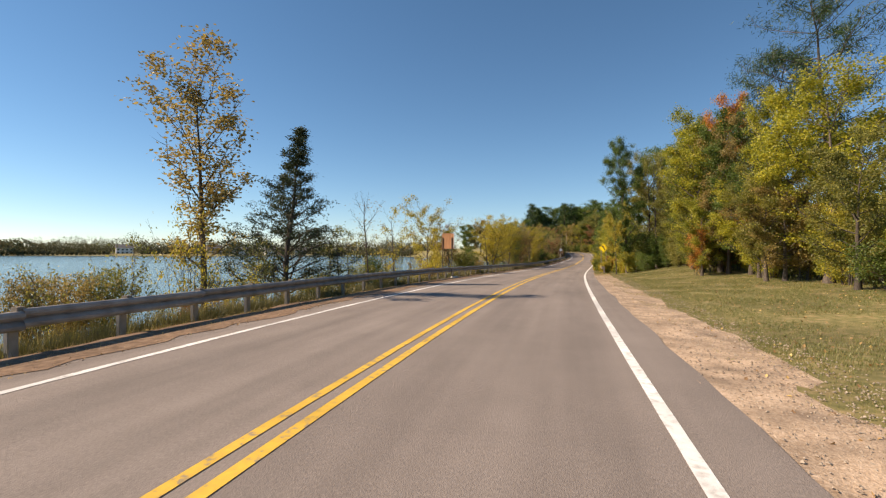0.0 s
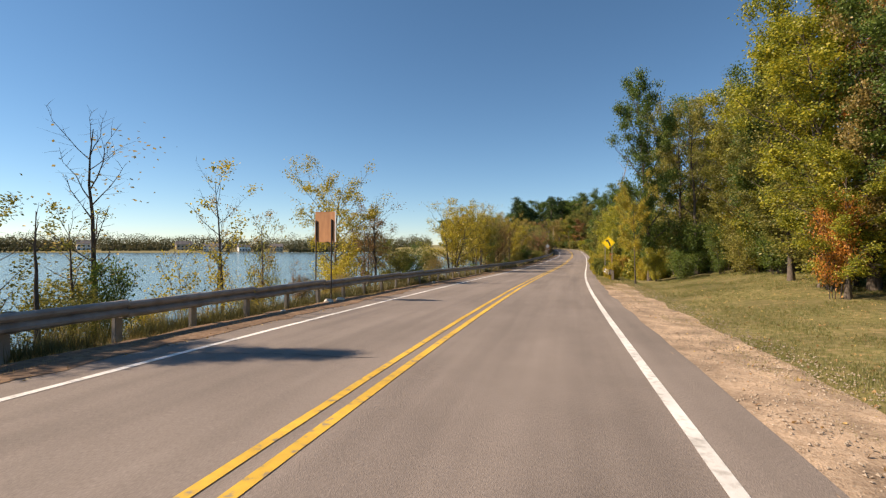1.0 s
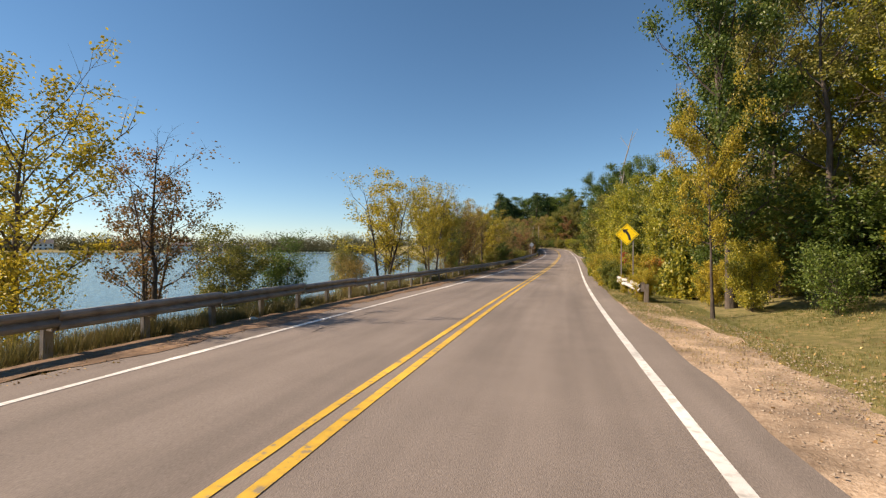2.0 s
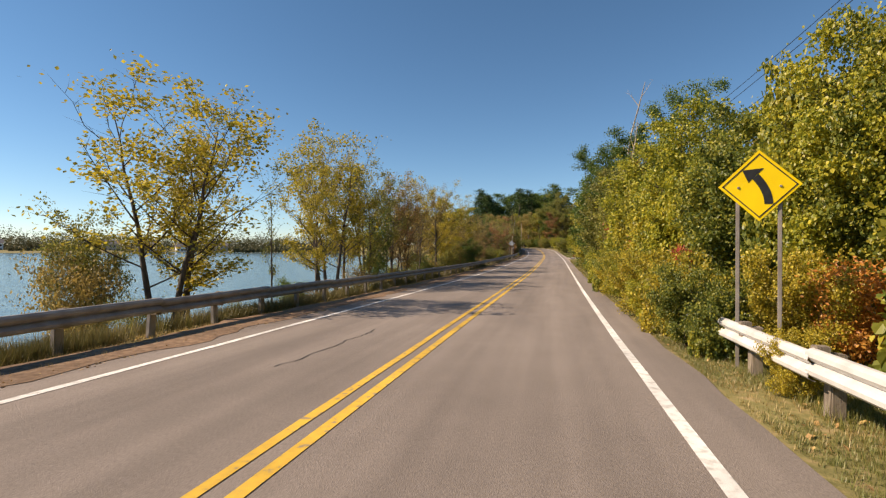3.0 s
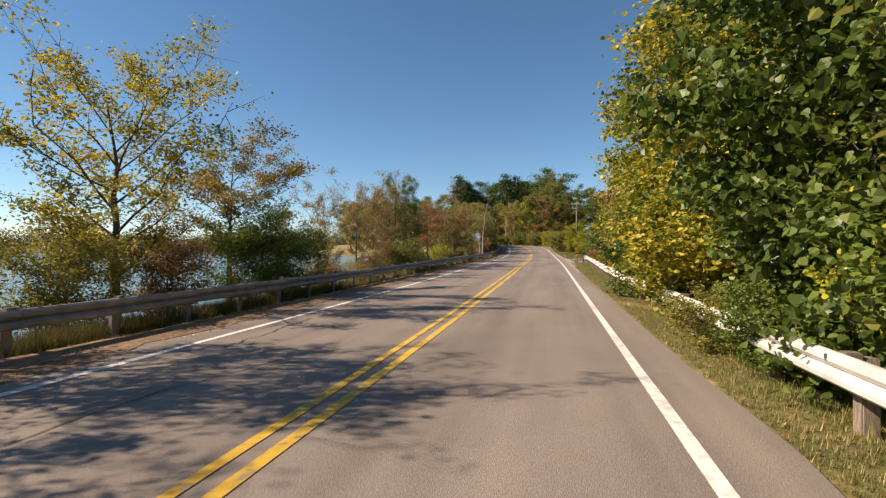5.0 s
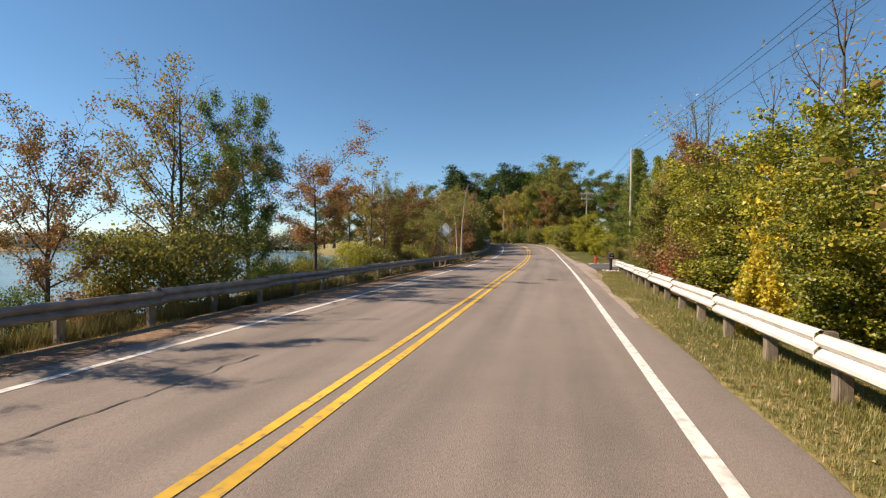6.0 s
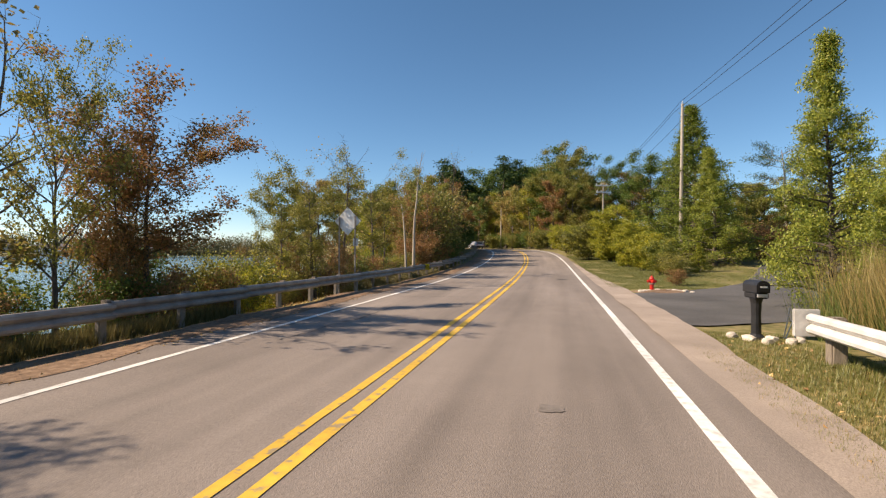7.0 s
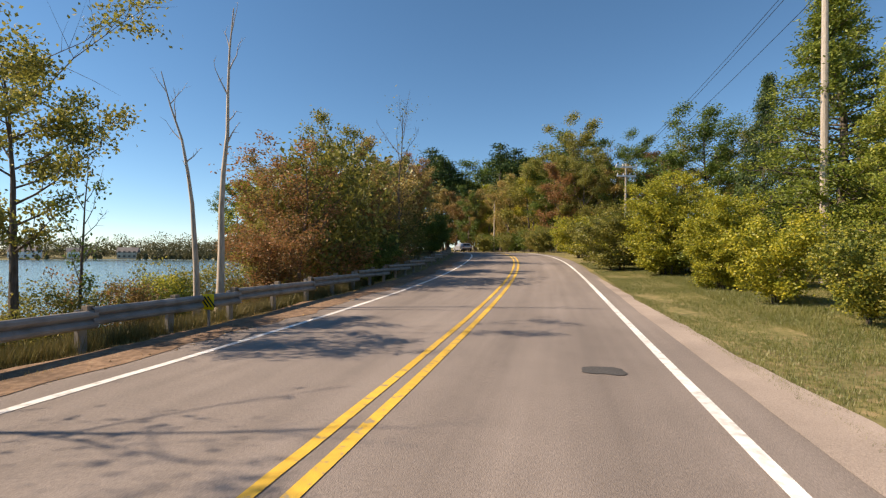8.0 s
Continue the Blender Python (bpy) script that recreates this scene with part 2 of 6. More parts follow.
PALE_BARK = surface("pale_bare_wood", [(0.3, (0.3, 0.25, 0.2)), (0.7, (0.52, 0.46, 0.38))], 9, 0.95, 0.5, 25, stretch=(3, 3, 0.5))
PLASTIC = surface("black_plastic", [(0.3, (0.014, 0.014, 0.016)), (0.7, (0.028, 0.028, 0.03))], 5, 0.45, 0.05)
CABLE = surface("black_cable", [(0.3, (0.01, 0.01, 0.012)), (0.7, (0.02, 0.02, 0.02))], 5, 0.6, 0.0)
HOUSE_WHITE = surface("white_siding", [(0.3, (0.68, 0.67, 0.64)), (0.7, (0.78, 0.77, 0.74))], 2, 0.8, 0.0)
HOUSE_TAN = surface("tan_siding", [(0.3, (0.4, 0.33, 0.25)), (0.7, (0.5, 0.42, 0.33))], 2, 0.8, 0.0)
ROOF = surface("grey_shingle_roof", [(0.3, (0.13, 0.12, 0.115)), (0.7, (0.22, 0.2, 0.19))], 4, 0.9, 0.2)
GLASS_DARK = surface("dark_window_glass", [(0.3, (0.02, 0.025, 0.03)), (0.7, (0.04, 0.045, 0.05))], 2, 0.08, 0.0, spec=0.6)
CAR_SILVER = surface("silver_car_paint", [(0.3, (0.5, 0.5, 0.52)), (0.7, (0.58, 0.58, 0.6))], 2, 0.3, 0.0, metal=0.6, swing=0.04)
RUBBER = surface("tyre_rubber", [(0.3, (0.015, 0.015, 0.015)), (0.7, (0.03, 0.03, 0.03))], 8, 0.85, 0.1)
LAMP_RED = surface("red_tail_lamp_lens", [(0.3, (0.4, 0.01, 0.01)), (0.7, (0.5, 0.02, 0.02))], 4, 0.2, 0.0)

LEAF = {
    "green": foliage("green_leaves", [(0.055, 0.092, 0.018), (0.122, 0.182, 0.032), (0.215, 0.275, 0.05)]),
    "olive": foliage("olive_green_leaves", [(0.105, 0.12, 0.024), (0.255, 0.25, 0.05), (0.43, 0.37, 0.08)]),
    "lime": foliage("yellow_green_leaves", [(0.12, 0.16, 0.022), (0.35, 0.355, 0.036), (0.62, 0.53, 0.046)]),
    "yellow": foliage("yellow_autumn_leaves", [(0.203, 0.203, 0.029), (0.551, 0.420, 0.043), (0.720, 0.609, 0.058)]),
    "gold": foliage("golden_brown_leaves", [(0.16, 0.14, 0.04), (0.36, 0.26, 0.075), (0.56, 0.42, 0.13)]),
    "orange": foliage("orange_autumn_leaves", [(0.290, 0.145, 0.029), (0.609, 0.246, 0.043), (0.720, 0.377, 0.072)]),
    "russet": foliage("russet_and_olive_leaves", [(0.116, 0.109, 0.029), (0.290, 0.174, 0.058), (0.435, 0.203, 0.087)]),
    "red": foliage("red_autumn_leaves", [(0.290, 0.043, 0.029), (0.609, 0.072, 0.058), (0.580, 0.203, 0.072)]),
    "mixed": foliage("mixed_green_and_yellow_vine_leaves", [(0.06, 0.095, 0.02), (0.17, 0.205, 0.035), (0.46, 0.41, 0.045), (0.74, 0.58, 0.06)], patch=0.6),
    "cedar": foliage("dark_cedar_sprays", [(0.029, 0.043, 0.020), (0.065, 0.084, 0.035), (0.116, 0.123, 0.051)], 0.2),
    "thuja": foliage("green_conifer_sprays", [(0.1, 0.145, 0.024), (0.23, 0.28, 0.04), (0.4, 0.4, 0.06)], 0.35),
    "pine": foliage("dark_pine_needles", [(0.029, 0.058, 0.020), (0.058, 0.102, 0.029), (0.109, 0.145, 0.043)], 0.15),
    "far": foliage("distant_mixed_foliage", [(0.085, 0.095, 0.045), (0.135, 0.135, 0.06), (0.2, 0.165, 0.08)], 0.3),
}
GRASS = foliage("grass_blades", [(0.12, 0.145, 0.035), (0.26, 0.245, 0.06), (0.44, 0.35, 0.12)], 0.3, patch=0.6)
LAWN = foliage("green_grass_blades", [(0.1, 0.13, 0.033), (0.2, 0.21, 0.058), (0.34, 0.3, 0.11)], 0.3, patch=0.5)
LUSH = foliage("lush_green_weed_leaves", [(0.07, 0.115, 0.028), (0.14, 0.19, 0.045), (0.26, 0.27, 0.085)], 0.3, patch=0.5)
WEED = foliage("olive_weed_leaves", [(0.07, 0.075, 0.025), (0.14, 0.13, 0.042), (0.25, 0.19, 0.075)], 0.25, patch=0.5)
DRY = foliage("dry_grass_blades", [(0.189, 0.160, 0.051), (0.406, 0.304, 0.116), (0.609, 0.478, 0.232)], 0.3, patch=0.5)
LITTER = foliage("fallen_leaves", [(0.232, 0.131, 0.058), (0.464, 0.290, 0.116), (0.720, 0.551, 0.203)], 0.1)

m, n, k, out = nodes_of("lake_water")
b = n.new("ShaderNodeBsdfPrincipled")
b.inputs["Base Color"].default_value = (0.1, 0.165, 0.185, 1)
b.inputs["Roughness"].default_value, b.inputs["IOR"].default_value = 0.12, 1.33
tc, no, no2, bu = n.new("ShaderNodeTexCoord"), n.new("ShaderNodeTexNoise"), n.new("ShaderNodeTexNoise"), n.new("ShaderNodeBump")
no.inputs["Scale"].default_value, no.inputs["Detail"].default_value = 1.6, 4
bu.inputs["Strength"].default_value, bu.inputs["Distance"].default_value = 0.6, 0.12
k.new(tc.outputs["Object"], no.inputs["Vector"])
k.new(no.outputs["Fac"], bu.inputs["Height"])
k.new(bu.outputs[0], b.inputs["Normal"])
k.new(b.outputs[0], out.inputs[0])
WATER = m


# ---- making meshes ----
def mesh(name, verts, faces, mat, smooth=False):
    me = bpy.data.meshes.new(name)
    me.from_pydata(np.asarray(verts, float).tolist(), [], [list(map(int, f)) for f in faces])
    me.materials.append(mat)
    if smooth:
        me.shade_smooth()
    return me


def child(name, me, parent, label=""):
    ob = new(name, me)
    ob.parent = parent
    if label:
        tagged(ob, label)
    return ob


def part(name, bm, material, parent, label="", smooth=False):
    me = bpy.data.meshes.new(name)
    bm.to_mesh(me)
    bm.free()
    me.materials.append(material)
    if smooth:
        me.shade_smooth()
    return child(name, me, parent, label)


def thing(name, m, label, category, group="", kind=""):
    ob = new(name)
    ob.empty_display_size = 0.3
    ob.matrix_world = m
    return tagged(ob, label, category, group, kind)


def box(size, at=(0, 0, 0), bevel=0.0, turn=None, bm=None):
    """A box of that size with rounded edges, its middle at a place, into a new or a given bmesh."""
    own = bmesh.new()
    bmesh.ops.create_cube(own, size=1.0)
    bmesh.ops.scale(own, vec=size, verts=own.verts)
    if bevel:
        bmesh.ops.bevel(own, geom=list(own.edges), offset=bevel, segments=2, affect="EDGES")
    if turn:
        bmesh.ops.transform(own, matrix=turn, verts=own.verts)
    bmesh.ops.translate(own, vec=at, verts=own.verts)
    if bm is None:
        return own
    tmp = bpy.data.meshes.new("tmp")
    own.to_mesh(tmp)
    own.free()
    bm.from_mesh(tmp)
    bpy.data.meshes.remove(tmp)
    return bm


def lathe(profile, seg=16, bm=None):
    """A turned solid from rows of (radius, height)."""
    bm = bm or bmesh.new()
    rings = [[bm.verts.new((r * math.cos(2 * math.pi * i / seg), r * math.sin(2 * math.pi * i / seg), z)) for i in range(seg)] for r, z in profile]
    for a, b in zip(rings, rings[1:]):
        for i in range(seg):
            bm.faces.new((a[i], a[(i + 1) % seg], b[(i + 1) % seg], b[i]))
    bm.faces.new(list(reversed(rings[0])))
    bm.faces.new(rings[-1])
    return bm


def tubes(lines, sides=5):
    """Tapered tubes along polylines [(points, radii)]."""
    V, F, base = [], [], 0
    ang = np.arange(sides) * 2 * np.pi / sides
    for pts, rad in lines:
        pts, rad = np.asarray(pts, float), np.asarray(rad, float)
        d = np.gradient(pts, axis=0)
        d /= np.linalg.norm(d, axis=1)[:, None] + 1e-9
        ref = np.where(np.abs(d[:, 2:3]) > 0.9, (1.0, 0, 0), (0, 0, 1.0))
        u = np.cross(d, ref)
        u /= np.linalg.norm(u, axis=1)[:, None] + 1e-9
        v = np.cross(d, u)
        ring = pts[:, None] + rad[:, None, None] * (np.cos(ang)[None, :, None] * u[:, None] + np.sin(ang)[None, :, None] * v[:, None])
        V.append(ring.reshape(-1, 3))
        m = len(pts)
        i, j = np.meshgrid(np.arange(m - 1), np.arange(sides), indexing="ij")
        a = base + i * sides + j
        b = base + i * sides + (j + 1) % sides
        F.append(np.stack([a, b, b + sides, a + sides], -1).reshape(-1, 4))
        base += m * sides
    return np.concatenate(V), np.concatenate(F)


def blades(places, size, rng, aspect=0.6, droop=0.3, up=0.4, lobed=False):
    """One folded four-cornered leaf at each place."""
    n = len(places)
    size = np.broadcast_to(size, n) * rng.uniform(0.65, 1.3, n)
    a = rng.normal(size=(n, 3))
    a[:, 2] -= droop
    a /= np.linalg.norm(a, axis=1)[:, None]
    nrm = rng.normal(size=(n, 3))
    nrm[:, 2] += up * 2
    side = np.cross(nrm, a)
    side /= np.linalg.norm(side, axis=1)[:, None] + 1e-9
    nn = np.cross(a, side)
    L, W = size[:, None], (size * aspect)[:, None]
    if lobed:
        cup = nn * W * 0.16
        v = np.stack([places - a * L * 0.45, places - a * L * 0.18 + side * W * 0.5 + cup, places + a * L * 0.2 + side * W * 0.42 + cup, places + a * L * 0.5,
                      places + a * L * 0.2 - side * W * 0.42 + cup, places - a * L * 0.18 - side * W * 0.5 + cup], 1)
        i = np.arange(n)[:, None] * 6
        return v.reshape(-1, 3), np.concatenate([i + np.array([[0, 1, 2, 3]]), i + np.array([[0, 3, 4, 5]])])
    v = np.stack([places - a * L * 0.5, places + side * W * 0.5 + nn * W * 0.12, places + a * L * 0.5, places - side * W * 0.5 + nn * W * 0.12], 1)
    f = np.arange(n * 4).reshape(n, 4)
    return v.reshape(-1, 3), f


# ---- ground, lake, road ----
def sheet(name, ss, ls, height, mat, label, category, ragged=(0.0, 0.0), kind="structure", outer=None):
    """A strip laid along the road between the lines ls, its two edges ragged by the given amounts; outer: the far edge as rows of (s, l)."""
    ss, ls = np.asarray(ss, float), np.asarray(ls, float)
    S, L = np.meshgrid(ss, ls, indexing="ij")
    if outer:
        edge = np.interp(ss, [q[0] for q in outer], [q[1] for q in outer])
        L = ls[0] + (edge[:, None] - ls[0]) * ((ls - ls[0]) / (ls[-1] - ls[0]))[None]
    for col, amount in ((0, ragged[0]), (-1, ragged[1])):
        if amount:
            L[:, col] += [amount * (noise.noise((s * 0.35, col, 3.1)) + 0.6 * noise.noise((s * 1.7, col, 9.2))) for s in ss]
    P = on_road(S, L, height(S, L))
    nl = len(ls)
    i, j = np.meshgrid(np.arange(len(ss) - 1), np.arange(nl - 1), indexing="ij")
    a = (i * nl + j).ravel()
    F = np.stack([a, a + 1, a + nl + 1, a + nl], -1)
    me = mesh(name, P.reshape(-1, 3), F, mat, smooth=True)
    uv = me.uv_layers.new(name="UVMap")
    sl = np.stack([S, L], -1).reshape(-1, 2)
    loops = np.empty(len(me.loops), int)
    me.loops.foreach_get("vertex_index", loops)
    uv.data.foreach_set("uv", sl[loops].ravel())
    return tagged(new(name, me), label, category, kind=kind)


S_ALL = np.concatenate([[-1500, -700, -300, -150, -80, -50], np.arange(-30, 262, 2.0), [266, 280, 300, 340, 400, 500, 700, 1000, 1500]])
L_ALL = np.array([-1500, -1100, -800, -650, -560, -520, -480, -440, -400, -360, -320, -280, -240, -200, -160, -120, -80, -55, -40, -28, -20, -16, -14, -12, -10.5, -9.5, -8.5, -7.5, -6.8,
                  -6.2, -5.6, -5.2, -4.6, -2, 2, 3.9, 4.6, 5.2, 5.8, 6.5, 7.5, 9, 11, 13, 15, 18, 23, 30, 40, 60, 90, 130, 200, 350, 600])


def lumps(s, l):
    r = rise(s, l)
    b = np.vectorize(lambda x, y: 0.07 * noise.noise((x * 0.4, y * 0.5, 0.3)) + 0.1 * noise.noise((x * 0.11, y * 0.16, 4.0)))(s, l)
    return r + b * (step(4.6, 7, l) + step(5.4, 7.5, -l))


sheet("ground", S_ALL, L_ALL, lumps, SOIL, "grassy ground with bare patches sloping to the lake", "ground")
lake = bpy.data.meshes.new("water")
xs, ys = np.linspace(-1600, -6.5, 12), np.linspace(-900, 900, 14)
lake.from_pydata([(x, y, LAKE) for x in xs for y in ys], [], [(i * 14 + j, i * 14 + j + 14, i * 14 + j + 15, i * 14 + j + 1) for i in range(11) for j in range(13)])
lake.materials.append(WATER)
tagged(new("water", lake), "rippled blue lake water reaching a wooded shore", "lake", kind="structure")

ROAD_S = np.arange(-60, 262, 1.0)
sheet("road", ROAD_S, [-4.7, -3, -1, 1, 3, 4.05], lambda s, l: 0.012 - 0.006 * np.abs(l + 0.2) / 4, ASPHALT, "worn grey asphalt two-lane road", "road", (0.14, 0.1))


def stripe(name, l, width, mat, label, ragged=0.006):
    return sheet(name, np.arange(-60, 262, 0.5), [l - width / 2, l + width / 2], lambda s, q: 0.018 - 0.006 * np.abs(q + 0.2) / 4, mat, label, "road marking", (ragged, ragged))


stripe("white_edge_line", -3.75, 0.13, WHITE_PAINT, "worn white painted edge line beside the lake-side verge", 0.03)
stripe("white_edge_line", 3.3, 0.14, WHITE_PAINT, "white painted edge line beside the shoulder")
stripe("yellow_centre_line", -0.29, 0.115, YELLOW_PAINT, "scuffed yellow centre line", 0.015)
stripe("yellow_centre_line", 0.0, 0.13, YELLOW_PAINT, "solid yellow centre line")
sheet("shoulder", np.arange(-60, 53, 0.7), [3.95, 4.6, 5.1, 5.5], lambda s, l: rise(s, l) + 0.015 + 0.012 * np.sin(s * 1.3 + l * 3), GRAVEL, "pale tan gravel shoulder with loose stones", "shoulder", (0.1, 0.3))
sheet("shoulder", np.arange(119, 172, 0.7), [3.86, 4.3, 4.8], lambda s, l: np.where(l > 3.9, rise(s, l), -0.02) + 0.032 + 0.03 * step(136, 138, s) * step(-151, -148.5, -s), APRON, "pale worn asphalt apron between the lane and the driveway", "shoulder", (0.05, 0.14), outer=[(121, 4.02), (128, 4.15), (135, 4.7), (150, 4.8), (157, 4.45), (171, 4.05)])
sheet("verge", np.arange(-60, 240, 0.5), [-5.5, -5.1, -4.45], lambda s, l: np.maximum(rise(s, l) + 0.02, 0.014), DIRT, "brown dirt verge under the guardrail with dead leaves", "verge", (0.35, 0.42))


# ---- guardrails ----
BEAM = [(0.0, 0.155), (0.03, 0.15), (0.075, 0.115), (0.08, 0.07), (0.045, 0.03), (0.0, 0.0), (0.045, -0.03), (0.08, -0.07), (0.075, -0.115), (0.03, -0.15), (0.0, -0.155)]


def beam_mesh(length, mat, name="beam"):
    """A W-shaped steel beam, its face to +x, its length along y."""
    front = [(x, z) for x, z in BEAM]
    back = [(x - 0.006, z) for x, z in reversed(BEAM)]
    prof = front + back
    V, F, m = [], [], len(prof)
    ys = [0, length * 0.5, length + 0.05]
    for i, y in enumerate(ys):
        V += [(x + (0.006 if i == 2 else 0), y, z) for x, z in prof]
    for i in range(2):
        for j in range(m):
            q = (j + 1) % m
            F.append((i * m + j, i * m + q, (i + 1) * m + q, (i + 1) * m + j))
    return mesh(name, V, F, mat)


def along(s, l, z=0.0, flip=False):
    p = on_road(s, l, z)
    return pose(*p, 0, 0, math.degrees(heading(s)) + (180 if flip else 0))


def guardrail(label, s0, s1, lateral, face, beam_mat, gap=1.905, wood=False):
    """Beams and posts along a line l(s); face: +1 to the right, -1 to the left."""
    rail = thing("guardrail", pose(*on_road(s0, lateral(s0))), label, "guardrail")
    inv = rail.matrix_world.inverted()
    beam = beam_mesh(3.81, beam_mat)
    bm = box((0.15 if wood else 0.1, 0.15 if wood else 0.16, 1.0), (0, 0, 0.17), 0.012)
    post = bpy.data.meshes.new("post")
    bm.to_mesh(post)
    bm.free()
    post.materials.append(POST_WOOD if wood else RAIL_SHADED)
    bm = box((0.14, 0.13, 0.34), (0, 0, 0.54), 0.01)
    block = bpy.data.meshes.new("blockout")
    bm.to_mesh(block)
    bm.free()
    block.materials.append(POST_WOOD)
    s, rng = s0, random.Random(3)
    while s < s1:
        a, b = on_road(s, lateral(s), 0.53 + rng.uniform(-0.003, 0.003)), on_road(s + 3.81, lateral(s + 3.81), 0.53)
        d = b - a
        turn = math.degrees(math.atan2(-d[0], d[1]))
        if face < 0:
            a, turn = b, turn + 180
        o = child("beam", beam, rail)
        o.matrix_local = inv @ pose(*a, 0, 0, turn)
        k = 0.0
        while k < 3.8:
            o = child("post", post, rail)
            at = inv @ along(s + k, lateral(s + k) - face * 0.2, -0.02 + rng.uniform(-0.03, 0.02)) @ pose(0, 0, 0, rng.uniform(-2, 2), rng.uniform(-2, 2), 0)
            o.matrix_local = at
            q = child("blockout", block, o)
            q.matrix_local = at.inverted() @ inv @ along(s + k, lateral(s + k) - face * 0.07)
            k += gap
        s += 3.81
    return rail


guardrail("long galvanised W-beam guardrail on posts beside the lake", -40, 201, lambda s: -5.83, 1, RAIL_SHADED)
right_l = lambda s: float(np.interp(s, [52, 58.5, 82.8, 113, 136], [4.9, 4.72, 4.7, 4.9, 5.7]))
rr = guardrail("pale sunlit W-beam guardrail overgrown with vines", 52.79, 134.5, right_l, -1, RAIL_SUNLIT, wood=True)
end = box((0.36, 0.05, 0.42), (0, 0, 0), 0.012)
o = part("end_piece", end, RAIL_SUNLIT, rr, "square pale end plate of the guardrail")
o.matrix_local = rr.matrix_world.inverted() @ along(136.68, right_l(136.4) - 0.04, 0.53)
o = part("end_post", box((0.2, 0.2, 0.95), (0, 0, 0.2), 0.02), POST_WOOD, rr, "thick pale wooden end post")
o.matrix_local = rr.matrix_world.inverted() @ along(136.3, right_l(136.3) + 0.17)


# ---- signs ----
def wood_sign():
    sign = thing("billboard_sign", along(32.8, -6.0) @ pose(0, 0, 0, 0, 0, -18), "brown plywood sign seen from its back on two thin posts", "sign")
    w, z0, z1 = 1.0, 2.02, 3.1
    part("panel", box((w, 0.02, z1 - z0), (0, 0, (z0 + z1) / 2), 0.004, pose(0, 0, 0, 0, 1.5, 0)), PLYWOOD, sign)
    part("frame_strip", box((0.05, 0.03, z1 - z0), (w / 2 + 0.01, 0, (z0 + z1) / 2 + 0.01), 0.004), ALU, sign, "pale edge strip of the panel")
    for x, top in ((-w / 2 + 0.1, 2.75), (w / 2 - 0.14, 2.82)):
        part("sign_post", box((0.042, 0.042, top + 0.1), (x, -0.05, top / 2 - 0.05), 0.008), DARK_STEEL, sign)
    for x in (-w / 2 + 0.1, w / 2 - 0.14):
        part("bracket", box((0.07, 0.03, 0.7), (x, -0.04, 2.45), 0.006), DARK_STEEL, sign, "dark bracket")


def curve_sign():
    sign = thing("curve_warning_sign", along(58.9, 5.1) @ pose(0, 0, 0, 0, 0, -13), "yellow diamond curve warning sign on two steel posts", "road sign")
    side, zc = 0.76, 2.72
    plate = part("sign_plate", box((side, 0.006, side), (0, 0, 0), 0.002, pose(0, 0, 0, 0, 45, 0)), SIGN_YELLOW, sign)
    plate.location = (0, -0.05, zc)
    # black border, then the arrow that bends to the left
    bm = bmesh.new()
    for q in range(4):
        r = Matrix.Rotation(radians(45 + 90 * q), 4, "Y")
        own = box((side - 0.07, 0.003, 0.016), (0, 0, (side - 0.09) / 2), 0)
        bmesh.ops.transform(own, matrix=r, verts=own.verts)
        tmp = bpy.data.meshes.new("tmp")
        own.to_mesh(tmp)
        own.free()
        bm.from_mesh(tmp)
        bpy.data.meshes.remove(tmp)
    part("border", bm, BLACK, plate, "thin black border").location = (0, -0.007, 0)
    bm = bmesh.new()
    row = []
    for i in range(9):
        u = i / 8
        x, z, a = 0.12 - 0.17 * u * u, -0.28 + 0.42 * u, 0.7 * u
        row.append((bm.verts.new((x - 0.055 * math.cos(a), 0, z - 0.055 * math.sin(a))), bm.verts.new((x + 0.055 * math.cos(a), 0, z + 0.055 * math.sin(a)))))
    for p, q in zip(row, row[1:]):
        bm.faces.new((p[0], p[1], q[1], q[0]))
    bm.faces.new([bm.verts.new(v) for v in ((-0.22, 0, 0.24), (-0.14, 0, 0.05), (0.06, 0, 0.26))])
    part("arrow", bm, BLACK, plate, "black arrow bending left").location = (0, -0.008, 0)
    for x in (-0.27, 0.27):
        part("sign_post", box((0.055, 0.04, 3.0), (x, 0, 1.35), 0.008), GALV, sign)
        part("bolt", box((0.03, 0.02, 0.03), (x, -0.01, -0.02), 0.004), GALV, plate)


def back_sign():
    sign = thing("diamond_sign", along(146.6, -6.4) @ pose(0, 0, 0, 0, 0, -4), "bare aluminium back of a diamond road sign on two posts", "road sign")
    side, zc = 0.84, 2.78
    part("sign_plate", box((side, 0.006, side), (0, 0, 0), 0.002, pose(0, 0, 0, 0, 45, 0)), ALU, sign).location = (0, 0.04, zc)
    part("supplementary_plate", box((0.22, 0.006, 0.3), (0.36, 0.04, 1.92), 0.004), ALU, sign, "small plate under the diamond")
    for x in (-0.36, 0.36):
        part("sign_post", box((0.055, 0.04, 3.6), (x, 0, 1.2), 0.008), GALV, sign)


def marker():
    sign = thing("object_marker", along(156.9, -5.66), "small yellow and black striped hazard marker on the guardrail", "road sign")
    plate = part("marker_plate", box((0.3, 0.008, 0.34), (0, 0, 0.5), 0.003), SIGN_YELLOW, sign)
    for i, x in enumerate((-0.09, 0.0, 0.09)):
        own = box((0.035, 0.003, 0.3), (0, 0, 0), 0, pose(0, 0, 0, 0, -40, 0))
        part("stripe", own, BLACK, plate, "black diagonal stripe").location = (x, -0.008, 0.5)
    part("marker_post", box((0.05, 0.04, 0.8), (0, 0.03, 0.28), 0.006), GALV, sign)


